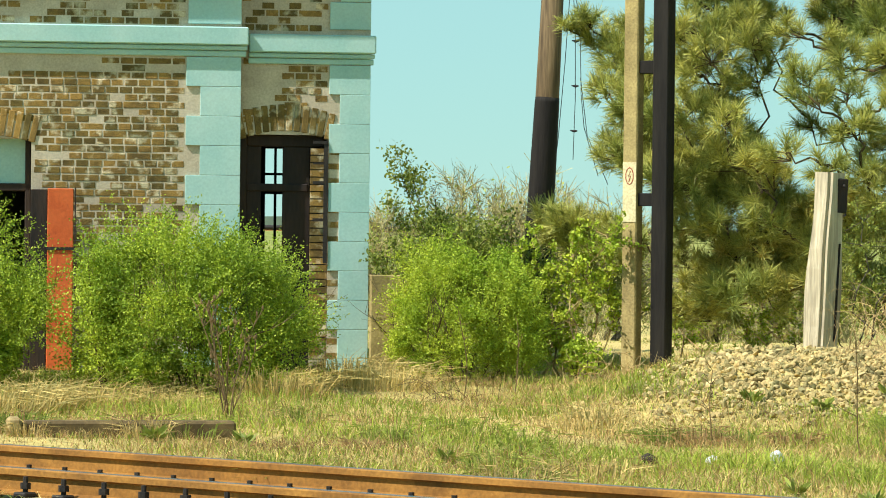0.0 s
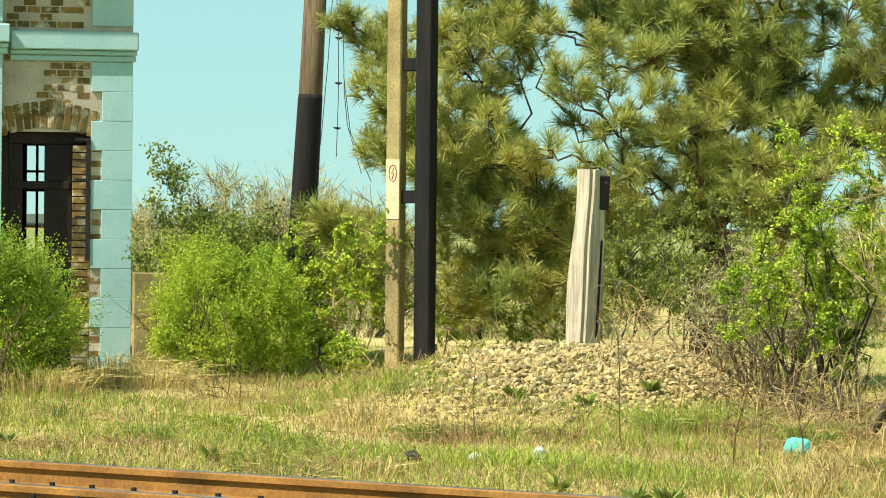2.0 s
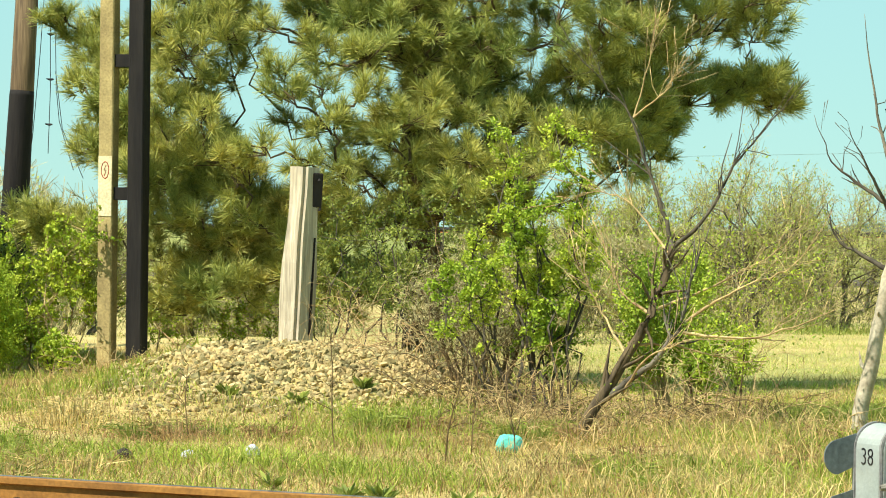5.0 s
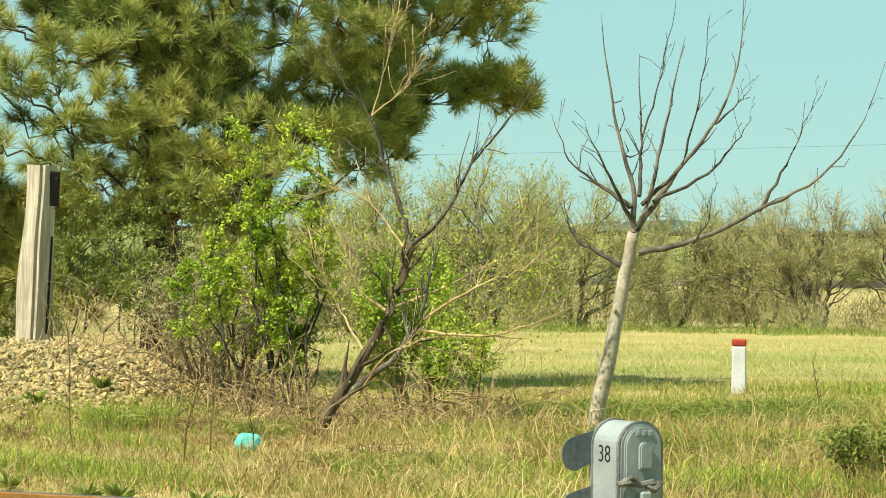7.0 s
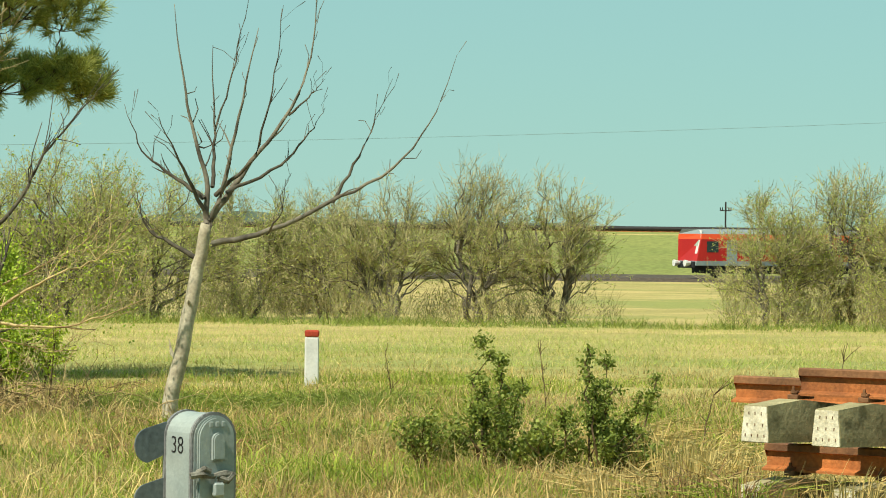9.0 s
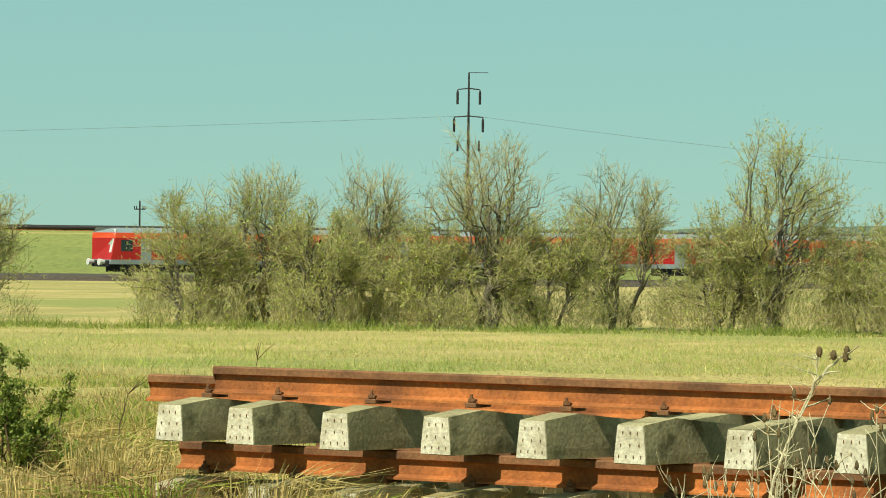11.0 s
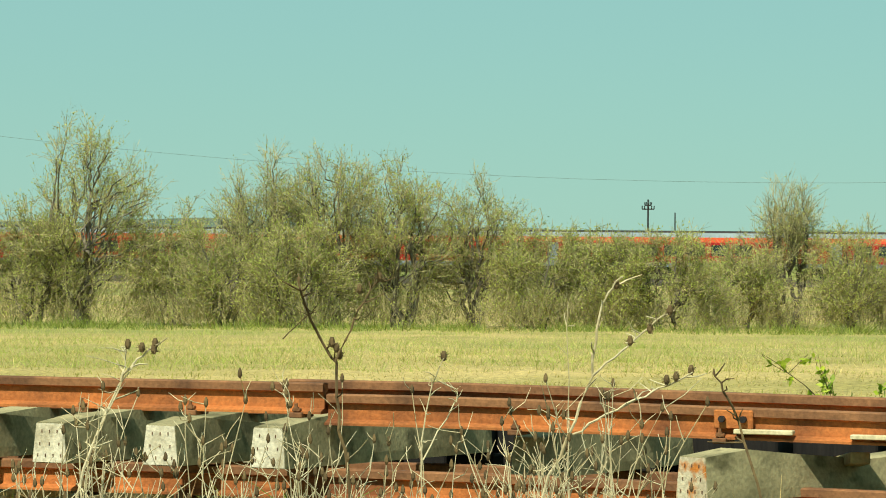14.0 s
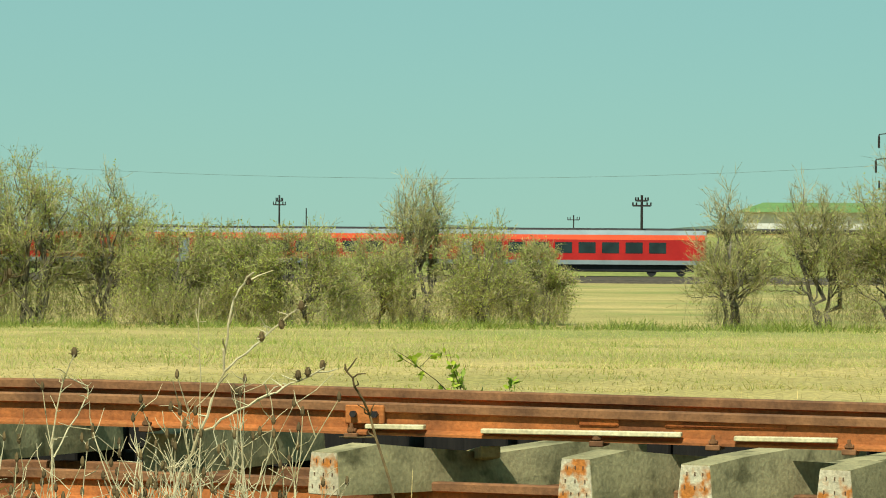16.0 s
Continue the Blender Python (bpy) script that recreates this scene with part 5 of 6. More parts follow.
# ---- grass ----
def blades(n, az, dist, height, width, mat, name, label, seed, keep=None, lean=0.6, power=1.0, fine=True):
    rng = np.random.default_rng(seed)
    a = np.radians(rng.uniform(*az, n))
    d = dist[0] + (dist[1] - dist[0]) * rng.uniform(0, 1, n) ** power
    x, y = d * np.sin(a), d * np.cos(a)
    patch = np.sin(x * .9 + 1.3 * np.sin(y * .5)) * np.sin(y * .8 + np.sin(x * .7)) + .5 * np.sin(x * 2.3 + y * 1.9)
    ok = np.ones(n, bool) if keep is None else keep(x, y, patch, rng)
    # keep clear of the rails and the heap's bare crown
    tr = x * TRACK_N[0] + y * TRACK_N[1]
    ok &= ~((tr > 14.2) & (tr < 16.75))
    u, w = x - MOUND[0], y - MOUND[1]
    ok &= ~((u / 1.65) ** 2 + ((w + .9) / 2.6) ** 2 < rng.uniform(.55, 1.1, n))
    x, y, patch = x[ok], y[ok], patch[ok]
    k = len(x)
    z = ground_z(x, y)
    h = height * rng.uniform(.3, 1.25, k) * np.clip(1 + .55 * patch, .35, 2)
    p0 = np.stack([x, y, z - .01], -1)
    ld = rng.normal(size=(k, 2)) * lean
    p1 = p0 + np.stack([ld[:, 0] * h * .4, ld[:, 1] * h * .4, h * .6], -1)
    p2 = p0 + np.stack([ld[:, 0] * h * 1.3, ld[:, 1] * h * 1.3, h * np.clip(1.05 - .35 * np.hypot(ld[:, 0], ld[:, 1]), .3, 1)], -1)
    th = rng.uniform(0, np.pi, k)
    side = np.stack([np.cos(th), np.sin(th), np.zeros(k)], -1) * (width * rng.uniform(.6, 1.4, k))[:, None] / 2
    v = np.stack([p0 - side, p0 + side, p1 + side * .8, p1 - side * .8, p2 + side * .15, p2 - side * .15], 1).reshape(-1, 3)
    b = np.arange(k)[:, None] * 6
    q = np.concatenate([b + np.array([[0, 1, 2, 3]]), b + np.array([[3, 2, 4, 5]])], 0)
    if not fine:
        v = v.reshape(-1, 6, 3)[:, [0, 1, 4, 5]].reshape(-1, 3)
        q = np.arange(k)[:, None] * 4 + np.array([[0, 1, 2, 3]])
    single(name, Geo().add(v, q), mat, Matrix(), label, "grass", kind="stuff")


green = lambda x, y, p, r: (p + r.normal(0, .5, len(x))) > -.3
dry = lambda x, y, p, r: (p + r.normal(0, .5, len(x))) < .45
blades(190000, (-9, 24), (20.5, 42), .10, .008, GRASS_NEAR, "grass", "short green spring grass", 1, green)
blades(125000, (-9, 26), (20.5, 44), .13, .006, STRAW_NEAR, "dry_grass", "dry bleached grass stalks", 2, dry)
blades(52000, (9, 53), (17, 31), .26, .006, STRAW_NEAR, "dry_grass", "dry bleached grass stalks", 3, dry)
blades(30000, (12, 53), (17, 31), .15, .010, GRASS_NEAR, "grass", "short green spring grass", 4, green)
blades(45000, (-9, 24), (21, 36), .16, .005, DRYWEED, "dead_weeds", "brown dead weed stalks in the grass", 8, dry)
blades(140000, (8, 54), (46, 104), .13, .008, STRAW_PALE, "dry_grass", "pale dry field grass", 9, dry, power=1.1, fine=False, lean=.5)
blades(90000, (8, 54), (46, 104), .11, .009, GRASS_PALE, "grass", "green field grass", 10, green, power=1.2, fine=False)
blades(45000, (-3, 54), (38, 56), .07, .008, STRAW, "dry_grass", "pale dry field grass", 5, dry, power=1.3, fine=False)
blades(40000, (-3, 54), (38, 60), .06, .009, GRASS, "grass", "green field grass", 6, green, power=1.3, fine=False)


def tuft(az, d, radius, height, n, seed, mat=None, lean=(0, 0), label="fountain of long bleached dry grass"):
    rng = np.random.default_rng(seed)
    ob = thing("grass_tuft", on_ground(az, d), label, "grass", "dry grass tufts")
    a, r = rng.uniform(0, 2 * np.pi, n), np.sqrt(rng.uniform(0, 1, n)) * radius
    p0 = np.stack([np.cos(a) * r, np.sin(a) * r, np.zeros(n) - .02], -1)
    out = np.stack([np.cos(a) + rng.normal(0, .5, n) + lean[0], np.sin(a) + rng.normal(0, .5, n) + lean[1]], -1) * rng.uniform(.1, .8, n)[:, None] * height
    h = height * rng.uniform(.5, 1.1, n)
    p1 = p0 + np.stack([out[:, 0] * .35, out[:, 1] * .35, h * .75], -1)
    p2 = p0 + np.stack([out[:, 0], out[:, 1], h * rng.uniform(.6, 1.0, n)], -1)
    g = Geo().ribbons(p0, p1, .009, rng, .8).ribbons(p1, p2, .007, rng, .2)
    part("blade_mass", g, mat or STRAW, ob)["kind"] = "stuff"


for i, (az, d, r, h, n) in enumerate(((-1.25, 34.6, .28, .42, 420), (-.75, 34.2, .3, .35, 360), (-6.4, 30.5, .35, .38, 460), (-5.6, 30.8, .4, .34, 460), (-4.4, 31.2, .3, .30, 300), (-2.4, 32.5, .3, .36, 320), (-6.9, 30, .4, .4, 420),
                                      (22.6, 24.5, .3, .40, 360), (23.3, 23.6, .35, .38, 420), (24.2, 22.8, .3, .34, 360), (25.5, 20.2, .22, .46, 260), (26.8, 19.6, .2, .42, 220), (28.6, 19.2, .2, .40, 200), (21.9, 26.0, .3, .42, 320), (20.2, 26.2, .4, .3, 300), (18.8, 25.5, .4, .25, 260),
                                      (25.9, 19.4, .3, .35, 300), (30.2, 18.6, .25, .36, 240), (17.6, 26, .3, .25, 220))):
    tuft(az, d, r * 1.3, h * .9, int(n * .7), 700 + i, lean=(.55, -.2))
for i, (az, d) in enumerate(((1.6, 22.4), (6.8, 22.0), (7.3, 21.9), (8.6, 21.6), (9.0, 21.5), (5.6, 22.4), (10.3, 20.6), (11.9, 20.5), (3.0, 24.2), (.2, 24.6), (-3.0, 26.6), (-4.4, 27.2), (6.0, 30.0), (4.9, 30.4), (14.6, 20.8), (7.0, 30.6))):
    rngd = np.random.default_rng(800 + i)
    dk = thing("dock_weed", on_ground(az, d), "low rosette of broad green leaves", "weed", "broad-leaved weeds")
    ang = rngd.uniform(0, 2 * np.pi, 26)
    ax = np.stack([np.cos(ang), np.sin(ang), rngd.uniform(.3, 1.3, 26)], -1)
    ax /= np.linalg.norm(ax, axis=1)[:, None]
    part("leaf_rosette", Geo().leaves(ax * .07 + (0, 0, .02), .13, .04, rngd, axis=ax), LEAF_DARK, dk)


rngs = np.random.default_rng(92)
for i in range(54):
    p = ST_O + ST_R * rngs.uniform(-2.2, 8.0) + ST_N * (-.85 + rngs.normal(0, .16))
    tuft(math.degrees(math.atan2(p[0], p[1])), math.hypot(p[0], p[1]), rngs.uniform(.10, .26), rngs.uniform(.20, .42), int(rngs.integers(70, 150)), 1100 + i, (STRAW_NEAR, DRYWEED, GRASS_NEAR)[i % 3],
         label=("long bleached grass at the foot of the stack", "brown dead grass at the foot of the stack", "rough green grass at the foot of the stack")[i % 3])
rngt = np.random.default_rng(91)
for i in range(96):
    az, d = rngt.uniform(-7, 23), rngt.uniform(22.5, 31)
    if 3 < az < 10 or az < -2.5:
        d = 27.2 + (d - 22.5) * .2
    tuft(az, d, rngt.uniform(.12, .35), rngt.uniform(.10, .24), int(rngt.integers(70, 190)), 900 + i, (GRASS_NEAR, LEAF_DARK, DRYWEED, STRAW_NEAR)[i % 4], label=("low green grass tuft", "low dark green weed tuft", "low brown dead grass tuft", "low bleached grass tuft")[i % 4])


# row of dark tufts in place of a shadow across the grass
for i in range(16):
    tuft(13.6 + i * .3, 31.6 + (i % 4) * .35, .42, .20, 260, 860 + i, LEAF_DARK, label="dark green grass tuft standing in for a ground shadow")


blades(26000, (8, 54), (99, 107), .26, .03, LEAF_DARK, "grass", "lush green grass at the foot of the trees", 7, green, fine=False)


# ---- brambles: arching tan canes tangled together ----
def bramble(az, d, half, height, n, seed, mat, label):
    rng = np.random.default_rng(seed)
    ob = thing("bramble", on_ground(az, d), label, "bramble", "bramble tangles")
    g = Geo()
    for i in range(n):
        p = np.array((rng.uniform(-half, half), rng.normal(0, .3), -.03))
        v = np.array((rng.normal(0, .45), rng.normal(0, .35), 1.0))
        L = height * rng.uniform(.5, 1.35)
        pts = [p]
        for j in range(6):
            v = v / np.linalg.norm(v) + np.array((rng.normal(0, .28), rng.normal(0, .25), -.16 - .05 * j))
            p = p + v / np.linalg.norm(v) * L / 6
            p[2] = max(p[2], .01)
            pts.append(p)
        r = rng.uniform(.0025, .0055)
        g.tube(pts, np.linspace(r, r * .45, 7), 4)
        for j in range(3):
            k = int(rng.integers(2, 7))
            e = pts[k] + rng.normal(size=3) * .12 + (0, 0, .05)
            g.tube([pts[k], (pts[k] + e) / 2 + rng.normal(size=3) * .02, e], [r * .6, r * .5, r * .3], 3)
    part("cane_tangle", g, mat, ob)["kind"] = "stuff"


for i, (az, d, half, h, n) in enumerate(((7.9, 32.4, .45, .9, 46), (8.7, 30.6, .5, 1.0, 60), (9.3, 30.0, .4, .9, 46), (9.9, 29.8, .45, .75, 40), (10.9, 29.6, .5, .6, 40), (11.6, 29.8, .5, .7, 44), (12.3, 30.2, .45, .85, 40), (13.1, 30.3, .45, .6, 34),
                                         (6.9, 33.0, .4, .7, 30), (13.9, 28.6, .35, .40, 30), (9.0, 28.6, .7, .40, 44), (10.2, 27.8, .6, .35, 36), (2.9, 35.4, .25, .5, 22), (.4, 33.0, .3, .55, 16), (20.9, 26.6, .35, .5, 26))):
    bramble(az, d, half, h, n, 1500 + i, (CANE, STALK_BROWN, CANE)[i % 3], "tangle of thin tan bramble canes" if i % 3 != 1 else "tangle of thin brown bramble canes")


for i, (az, hh) in enumerate(((44.1, .92), (44.7, 1.04), (45.35, 1.18))):
    bush("weed_sprig", on_ground(az, 21.5), (.10, .1, hh), 1600 + i, LEAF_BRIGHT, "slender green leafy weed behind the rails", 3, 14, leaf=(.05, .026), lean=.3, fuzz=.03, wood=STALK_BROWN, category="weed", clump=.03)


# ---- tall weeds ----
def weed(place, height, seed, mat, label, lines=1, heads=0, lean=0.1, twig=6, r=.006):
    rng = np.random.default_rng(seed)
    ob = thing("dry_weed", place, label, "weed", "dead weeds")
    spots_of_heads = []
    for i in range(lines):
        g = Geo()
        d = np.array((rng.normal(0, lean), rng.normal(0, lean), 1))
        h = height * rng.uniform(.7, 1.0) if i else height
        pts = [np.array((rng.normal(0, .05) * (i > 0), rng.normal(0, .05) * (i > 0), -.03))]
        for k in range(6):
            d = d + rng.normal(size=3) * .10
            d /= np.linalg.norm(d)
            pts.append(pts[-1] + d * h / 6)
        g.tube(pts, np.linspace(r, r * .45, 7), 5)
        ends = [pts[-1]]
        for k in range(twig):
            j = int(rng.integers(2, 7))
            e = pts[j] + np.array((rng.normal(0, .055), rng.normal(0, .05), rng.uniform(.03, .14)))
            g.tube([pts[j], (pts[j] + e) / 2 + rng.normal(size=3) * .01, e], [r * .55, r * .45, r * .3], 4)
            ends.append(e)
        if heads:
            for e in ends[:heads]:
                spots_of_heads.append(e)
        part("stem", g, mat, ob)
    for e in spots_of_heads:
        part("seed_head", Geo().tube([e - (0, 0, .012), e, e + (0, 0, .014), e + (0, 0, .03)], [.004, .010, .009, .003], 5), STALK_BROWN, ob, "dark dry seed head")
    return ob


rngw = np.random.default_rng(77)
for i in range(85):
    az = rngw.uniform(32.3, 42.6)
    d = rngw.uniform(14.8, 16.6)
    clump = .55 + .45 * math.sin(az * 1.7) * math.sin(az * .8)
    weed(on_ground(az, d), rngw.uniform(.55, 1.05) * (0.75 + .4 * clump), 300 + i, STALK, "pale dead weed stalks before the track stack", 2, 3 if i % 3 == 0 else 1, .06, 7, .0042)


def line_weed(bearing, dist, lines, heads, mat, label, x0):
    """A tall dead weed whose stalks follow lines placed to fit the camera's view; P is pixels to a metre."""
    P = 6500 / dist
    ob = thing("thistle", on_ground(bearing, dist), label, "weed", "tall dead thistles")
    rng = np.random.default_rng(int(x0))
    foot = 410 + 1.68 * P
    for i, (line, r) in enumerate(lines):
        pts = np.array([((x - x0) / P, rng.normal(0, .03), max(-.03, (foot - y) / P)) for x, y in line])
        t = np.linspace(0, len(pts) - 1, 3 * len(pts))
        s = np.stack([np.interp(t, np.arange(len(pts)), pts[:, k]) for k in range(3)], -1)
        s[1:-1] += rng.normal(size=(len(s) - 2, 3)) * .004
        r = r * .78
        g = Geo().tube(s, np.linspace(r, r * .5, len(s)), 6)
        for j in range(9):
            k = int(rng.integers(len(s) // 3, len(s) - 1))
            e = s[k] + np.array((rng.normal(0, .05), rng.normal(0, .05), rng.uniform(.0, .06)))
            g.tube([s[k], (s[k] + e) / 2 + rng.normal(size=3) * .006, e], [r * .5, r * .45, r * .25], 4)
        part("stalk", g, mat, ob)
    for x, y in heads:
        c = np.array(((x - x0) / P, 0, (foot - y) / P))
        hg = Geo().tube([c - (0, 0, .018), c - (0, 0, .004), c + (0, 0, .012), c + (0, 0, .026)], [.006, .014, .013, .007], 7)
        for k in range(14):
            v = rng.normal(size=3)
            v /= np.linalg.norm(v)
            hg.tube([c + v * .009, c + v * .026], [.0022, .001], 3)
        part("seed_head", hg, STALK_BROWN, ob, "dark bristly dry seed head")


line_weed(33.84, 16.0, [([(600, 1092), (620, 880), (660, 760), (700, 670), (735, 625), (760, 605)], .011), ([(700, 670), (712, 607)], .006), ([(655, 770), (690, 700), (722, 640)], .006)],
          ((712, 606), (737, 612), (760, 604), (758, 615)), STALK, "tall pale dead thistle with dark heads", 700)
line_weed(37.19, 16.0, [([(1110, 1092), (1105, 850), (1085, 740), (1078, 640), (1050, 600), (1020, 530), (1010, 490)], .012), ([(1078, 640), (1110, 570), (1140, 510), (1155, 490)], .008), ([(985, 600), (1030, 560), (1045, 540)], .004)],
          ((1080, 616), (1072, 606), (1086, 628), (1155, 490), (1120, 512)), STALK_BROWN, "tall forked brown dead thistle", 1080)
line_weed(41.15, 16.0, [([(770, 1092), (800, 860), (850, 750), (885, 660), (890, 590), (905, 520), (935, 485)], .011), ([(850, 765), (900, 735), (960, 700), (1010, 680), (1060, 652)], .008), ([(885, 660), (930, 620), (975, 580), (1020, 545)], .008),
                        ([(842, 1092), (846, 880), (842, 700), (840, 530)], .005)],
          ((1015, 668), (1032, 662), (1058, 650), (1020, 545), (985, 578), (950, 600), (925, 500)), STALK, "tall branching pale dead thistle", 880)
line_weed(43.44, 16.0, [([(1235, 1092), (1185, 870), (1140, 740), (1118, 690), (1098, 645)], .010)], (), STALK_BROWN, "dark bristly leaning dead stalk", 1140)
line_weed(38.6, 15.8, [([(1240, 1092), (1230, 800), (1245, 700), (1270, 640)], .006), ([(1235, 820), (1290, 720), (1300, 690)], .005)], ((1270, 638),), STALK, "slender pale dead weed stalk", 1240)
for i, (az, d, h) in enumerate(((6.6, 26, .95), (8.3, 25, .9), (8.7, 26, .8), (4.3, 27, .6), (18.2, 34, .5), (20.6, 30, .75), (24.9, 27, .7), (9.4, 25, .8), (23.0, 25, .6), (.4, 33, .9), (1.2, 34, .7))):
    weed(on_ground(az, d), h, 600 + i, STALK_BROWN, "thin brown dead weed stalk", 1, 0, .06, 9, .006)
weed(on_ground(-3.25, 29.5), 1.0, 640, STALK_BROWN, "bristly dead plant with brown dry leaves", 9, 6, .08, 9, .007)


def litter():
    rng = np.random.default_rng(5)
    for nm, az, d, r, m, lab in (("plastic_bag", 9.3, 26.4, .095, PLASTIC, "crumpled teal plastic bag in the grass"), ("plastic_bottle", 5.28, 25.3, .055, LITTER, "crushed pale plastic litter in the grass"),
                                 ("plastic_bottle", 4.3, 25.2, .045, LITTER, "crushed pale plastic litter in the grass"), ("dark_stone", 3.3, 25.0, .06, DARKWOOD, "dark stone lying in the grass")):
        bm = bmesh.new()
        bmesh.ops.create_icosphere(bm, subdivisions=3, radius=r)
        for v in bm.verts:
            v.co *= 1 + .35 * noise.noise(v.co * 9 / (r * 10) + Vector((az, 0, 0)))
            v.co.z *= .8
        ob = thing(nm, on_ground(az, d, 0, r * .7 + .025), lab, "litter" if nm != "dark_stone" else "stone")
        part("body", Geo().bm(bm), m, ob)
    beam = thing("old_beam", on_ground(-4.9, 27.6, 5), "rotten low beam lying in dry grass", "beam")
    part("beam", Geo().block(-.75, .85, -.08, .10, -.08, .125, .02), STALK_BROWN, beam)
    part("beam_end", Geo().block(-.86, -.755, -.09, .11, -.08, .15, .02), CANE, beam)
    r2 = thing("old_bar", on_ground(11.4, 25.6, 0), "dark weathered board lying in dry grass", "bar")
    part("bar", Geo().block(-.46, .46, -.03, .03, -.01, .030, .008), STALK_BROWN, r2)
    sl = thing("concrete_slab", on_ground(-.76, 36.9, 8), "pale concrete slab fence panel", "fence")
    part("slab", Geo().block(-.20, .12, -.05, .05, -.1, 1.05, .01), CONCRETE, sl)


litter()


# ---- far railway, train and horizon ----
def build_far():
    def arc(d, z, az0, az1, n=60):
        return [np.array((*spot(a, d), z)) for a in np.linspace(az0, az1, n)]
    bed = Geo()
    for d0, d1, z0, z1 in ((277, 279, -2.2, -1.75), (279, 302, -1.75, -1.75), (302, 304, -1.75, -2.2)):
        a, c = arc(d0, z0, -5, 70), arc(d1, z1, -5, 70)
        v = np.array(a + c)
        k = len(a)
        bed.add(v, [(i, i + 1, k + i + 1, k + i) for i in range(k - 1)])
    single("far_track_bed", bed, BALLAST, Matrix(), "dark ballast bed of the far railway", "railway track", kind="structure")
    bank = Geo()
    a, c = arc(304, -1.85, -5, 70), arc(329, 1.72, -5, 70)
    bank.add(np.array(a + c), [(i, i + 1, len(a) + i + 1, len(a) + i) for i in range(len(a) - 1)])
    single("green_bank", bank, BANKGREEN, Matrix(), "long low grassy bank beyond the far railway", "bank", kind="structure")
    pipe = thing("pipeline", pose(0, 0, 0), "long dark pipeline along the far bank", "pipeline")
    part("pipe", Geo().tube(arc(331, 2.0, -5, 70), .22, 8), IRON, pipe, smooth=True)
    part("pipe", Geo().tube(arc(333, 1.72, -5, 70), .2, 8), RUST, pipe, smooth=True)

    def coach(where, heading, length, front, name):
        ob = thing(name, pose(where[0], where[1], -1.70, 0, 0, heading), "red diesel railcar with grey roof and skirt", "train", "railcars")
        L = length
        def shell(z0, z1, w0, w1, m, nm):
            nose = .9 if front else 0
            v = [(nose * (z0 - .6) / 4 if front else 0, -w0, z0), (L, -w0, z0), (L, w0, z0), (0, w0, z0), (nose * (z1 - .6) / 4 if front else 0, -w1, z1), (L, -w1, z1), (L, w1, z1), (0, w1, z1)]
            part(nm, Geo().add(v, [(0, 1, 5, 4), (1, 2, 6, 5), (2, 3, 7, 6), (3, 0, 4, 7), (4, 5, 6, 7), (0, 3, 2, 1)]), m, ob)
        shell(.95, 1.30, 1.40, 1.42, TRAIN_GREY, "skirt")
        shell(1.30, 2.95, 1.42, 1.42, TRAIN_RED, "body")
        shell(2.95, 3.35, 1.42, 1.36, TRAIN_ORANGE, "upper_band")
        shell(3.35, 3.72, 1.34, .8, TRAIN_GREY, "roof")
        part("underframe", Geo().block(1, L - 1, -1.1, 1.1, .35, .95, .05), TRAIN_DARK, ob)
        for x in (2.0, 4.4, L - 4.4, L - 2.0):
            part("wheel", Geo().tube([(x, -1.0, .42), (x, -.85, .42)], .42, 14), TRAIN_DARK, ob)
        n = int((L - 6) / 1.9)
        for i in range(n):
            x = 4.6 + i * 1.9
            part("window", Geo().block(x, x + 1.4, -1.435, -1.40, 1.85, 2.75, .03), TRAIN_GLASS, ob)
        part("door", Geo().block(2.7, 3.6, -1.44, -1.40, 1.0, 2.9, .03), TRAIN_GREY, ob)
        if front:
            lean = lambda z: .9 * (z - .6) / 4
            def plate(y0, y1, z0, z1, proud):
                return Geo().add([(lean(z0) - proud, y0, z0), (lean(z0) - proud, y1, z0), (lean(z1) - proud, y1, z1), (lean(z1) - proud, y0, z1),
                                  (lean(z0) + .02, y0, z0), (lean(z0) + .02, y1, z0), (lean(z1) + .02, y1, z1), (lean(z1) + .02, y0, z1)],
                                 [(0, 1, 2, 3), (0, 4, 5, 1), (1, 5, 6, 2), (2, 6, 7, 3), (3, 7, 4, 0)])
            cab = part("cab_front", plate(-1.25, 1.25, 1.85, 3.62, .03), WHITEPAINT, ob, "pale grey cab front")
            part("windscreen", plate(-1.12, -.04, 2.45, 3.22, .05), CAB_SKY_GLASS, cab)
            part("windscreen", plate(.04, 1.12, 2.45, 3.22, .05), CAB_SKY_GLASS, cab)
            part("cab_window", Geo().block(1.0, 2.0, -1.435, -1.40, 1.95, 2.8, .03), TRAIN_GLASS, ob)
            part("front_panel", Geo().block(-.12, .12, -1.3, 1.3, .75, 1.25, .05), TRAIN_DARK, ob)
            for y in (-.9, .9):
                part("buffer", Geo().tube([(-.62, y, 1.12), (-.56, y, 1.12), (-.12, y, 1.12)], [.26, .26, .14], 10), WHITEPAINT, ob)
    where = np.array(spot(22.75, 280))
    for turn, front in ((27, True), (13, False), (4, False), (-1, True), (-4, False), (-5, False)):
        az = math.degrees(math.atan2(where[0], where[1]))
        h = -az + turn
        coach(where, h, 22.5, front, "railcar")
        where = where + np.array((math.cos(radians(h)), math.sin(radians(h)))) * 23.1

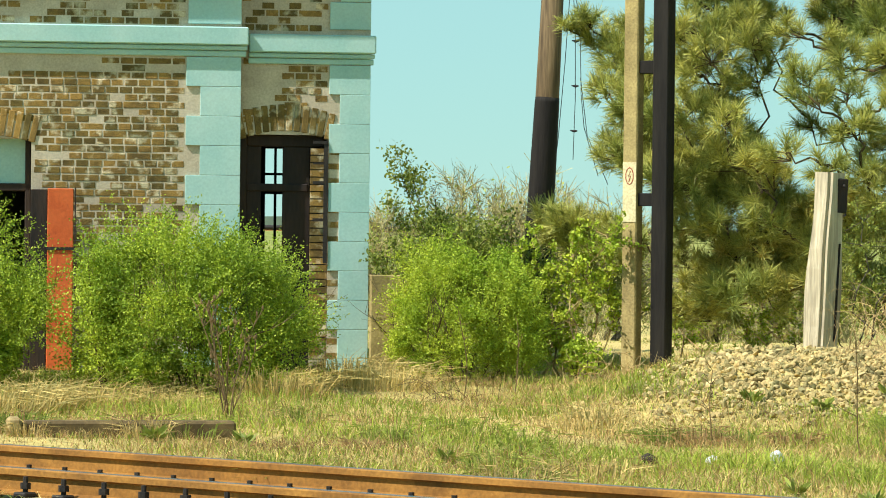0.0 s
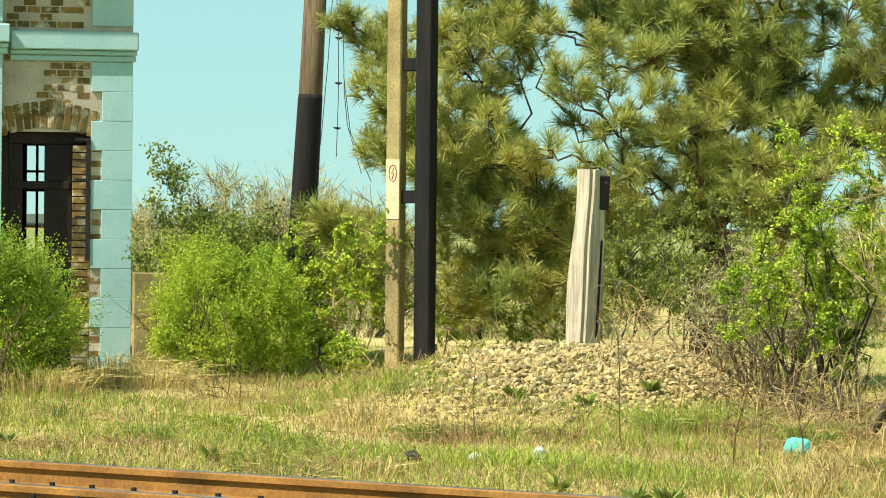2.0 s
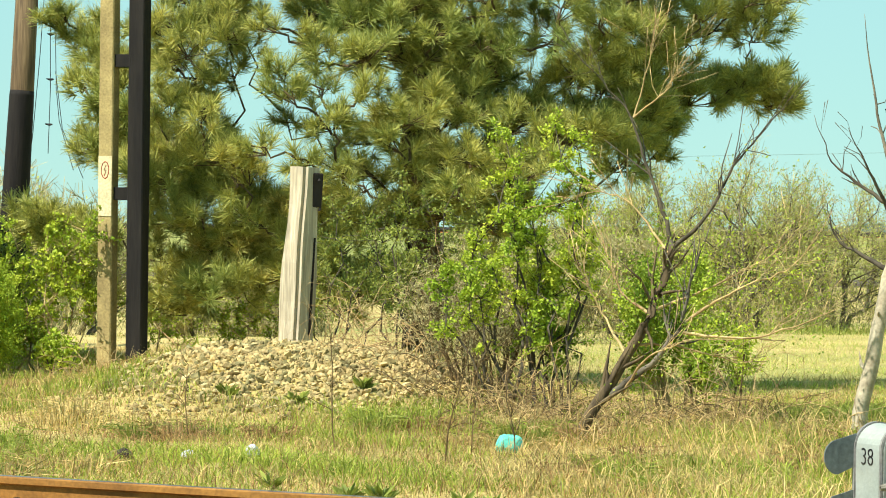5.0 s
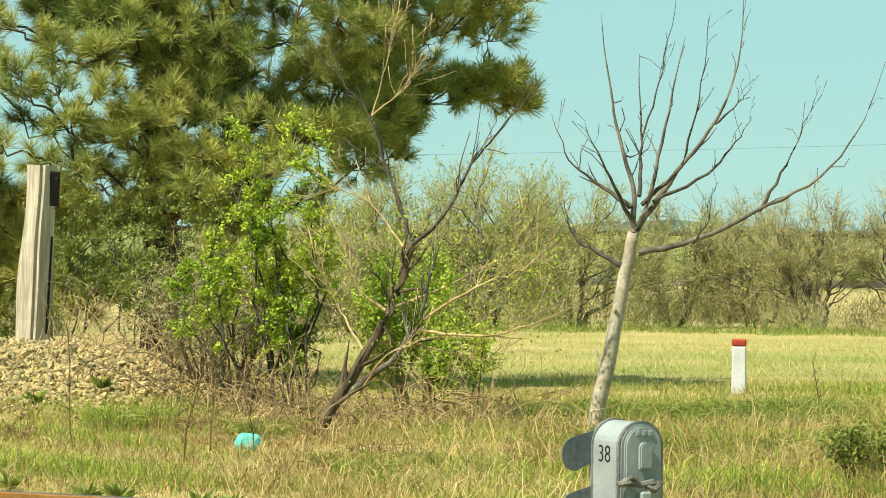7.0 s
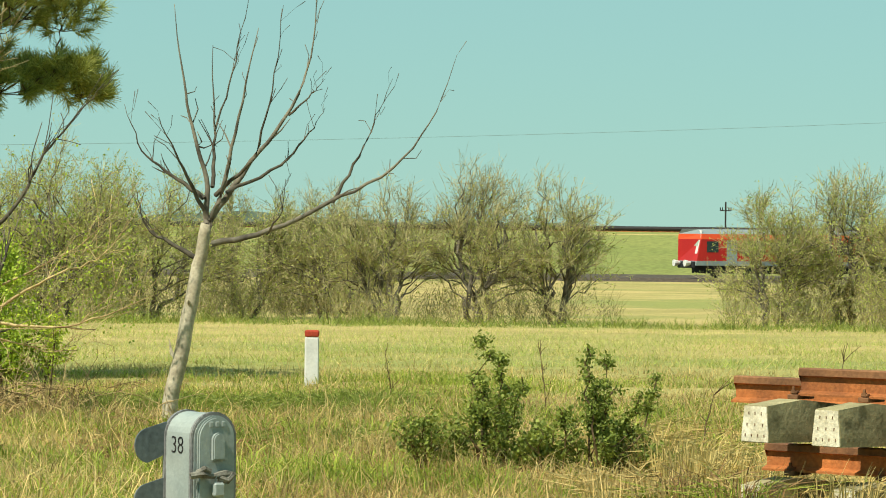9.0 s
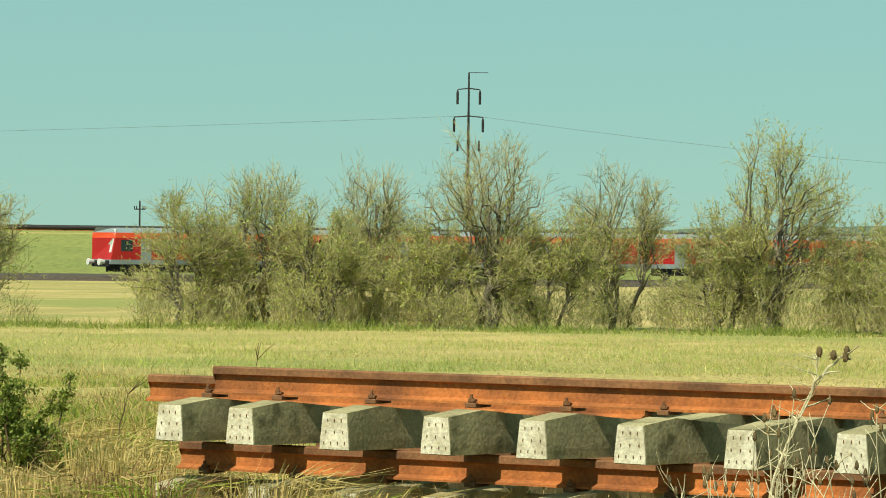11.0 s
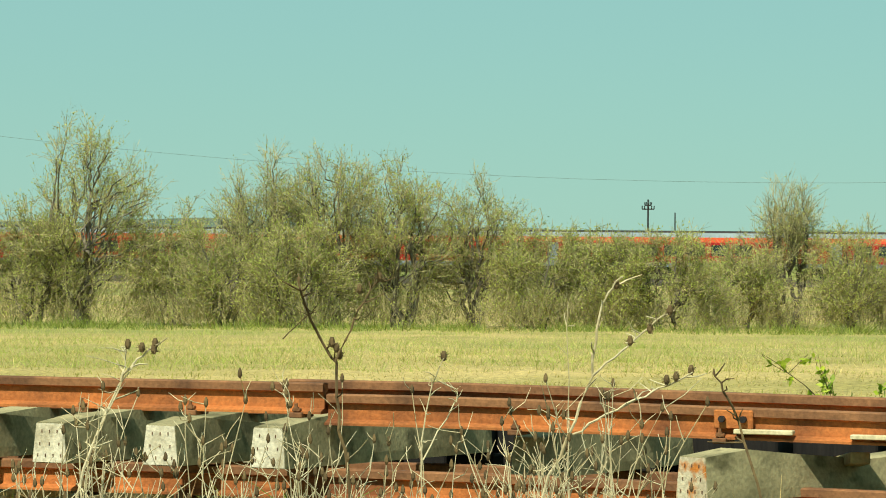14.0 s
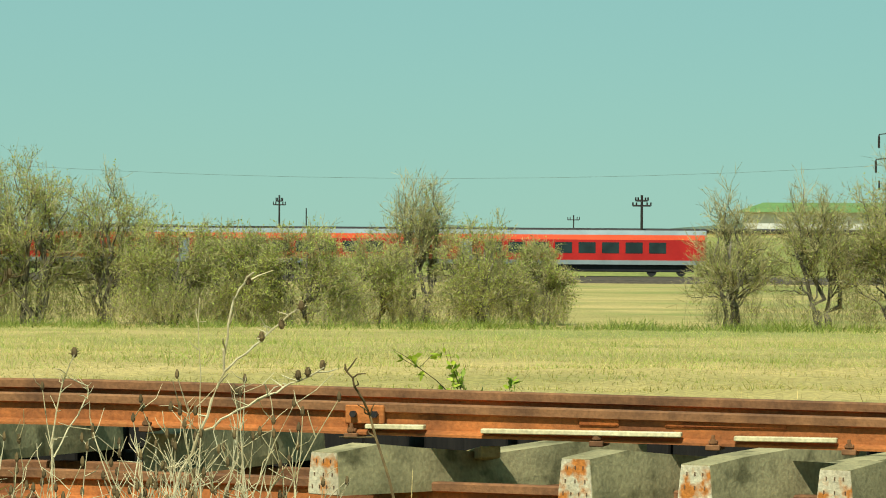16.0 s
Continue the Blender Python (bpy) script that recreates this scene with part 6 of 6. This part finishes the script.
    def pylon(az, d, dz):
        ob = thing("power_pylon", pose(*spot(az, d), dz, 0, 0, -az), "slender steel power pylon with hanging insulators", "power pylon")
        part("mast", Geo().tube([(0, 0, -2), (0, 0, 6), (0, 0, 17.0)], [.22, .18, .09], 6), IRON, ob)
        for z, w in ((15.4, 1.05), (12.8, 1.35)):
            part("crossarm", Geo().tube([(-w, 0, z), (0, 0, z + .12), (w, 0, z)], [.05, .07, .05], 5), IRON, ob)
            for s in (-1, 1):
                part("insulator", Geo().tube([(s * w, 0, z), (s * w, 0, z - .3), (s * w, 0, z - 1.4)], [.04, .14, .13], 6), IRON, ob)
        for s in (-1, 1):
            part("insulator", Geo().tube([(s * 1.0, 0, 10.6), (s * 1.0, 0, 9.6)], [.1, .12], 6), IRON, ob)
        part("top_wire", Geo().tube([(0, 0, 17), (1.8, 0, 17)], .03, 4), IRON, ob)
    pylon(28.45, 345, 0)
    pylon(51.5, 385, -3.2)

    def pole(az, d, ztop, arms, r):
        ob = thing("telegraph_pole", pose(*spot(az, d), 0, 0, 0, -az), "distant dark telegraph pole with crossarms", "utility pole", "far telegraph poles")
        part("mast", Geo().tube([(0, 0, -2), (0, 0, ztop)], [r, r * .8], 6), IRON, ob)
        for z, w in arms:
            part("crossarm", Geo().tube([(-w, 0, ztop - z), (w, 0, ztop - z)], r * .5, 4), IRON, ob)
            for s in (-1, -.6, .6, 1):
                part("insulator", Geo().tube([(s * w, 0, ztop - z), (s * w, 0, ztop - z + .3)], r * .45, 4), IRON, ob)
    pole(42.03, 340, 5.1, ((.9, .55), (.55, .3)), .11)
    pole(42.45, 340, 3.9, (), .08)
    pole(46.62, 380, 3.6, ((.5, .6),), .09)
    pole(47.68, 330, 5.2, ((.5, .55), (.95, .8)), .16)
    pole(23.35, 345, 4.6, ((.8, .5),), .11)

    for z0, z1, mid, az0, az1, d in ((8.6, 12.9, -.5, 8, 28.3, 345), (12.9, 13.5, -6.4, 28.6, 60, 345)):
        pts = [np.array((*spot(a, d), z0 + (z1 - z0) * t + mid * 4 * t * (1 - t))) for a, t in zip(np.linspace(az0, az1, 24), np.linspace(0, 1, 24))]
        single("power_line", Geo().tube(pts, .016, 4), WIRE_FAR, Matrix(), "thin overhead wire across the sky", "wire", "overhead wires")

    wh = thing("warehouse", pose(*spot(51.0, 430), 0, 0, 0, -51), "long white warehouse with a green roof", "building")
    part("wall", Geo().block(-13, 40, 0, 20, -2, 4.3), WHITEPAINT, wh)
    part("roof", Geo().add([(-14, -1, 4.3), (41, -1, 4.3), (41, 10, 5.5), (-11, 10, 5.5), (-14, 21, 4.3), (41, 21, 4.3)], [(0, 1, 2, 3), (3, 2, 5, 4), (0, 3, 4, 4), (1, 5, 2, 2)]), ROOFGREEN, wh, "green metal roof")
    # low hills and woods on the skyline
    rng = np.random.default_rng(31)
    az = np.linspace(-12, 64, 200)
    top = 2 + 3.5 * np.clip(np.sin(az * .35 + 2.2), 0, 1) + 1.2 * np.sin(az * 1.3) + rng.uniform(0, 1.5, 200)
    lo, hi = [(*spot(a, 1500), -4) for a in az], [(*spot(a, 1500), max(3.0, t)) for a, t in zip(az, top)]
    single("far_hills", Geo().add(lo + hi, [(i, i + 1, 201 + i, 200 + i) for i in range(199)]), HAZE_HILL, Matrix(), "low wooded hills on the skyline, paled by painted haze", "backdrop", kind="structure")


build_far()
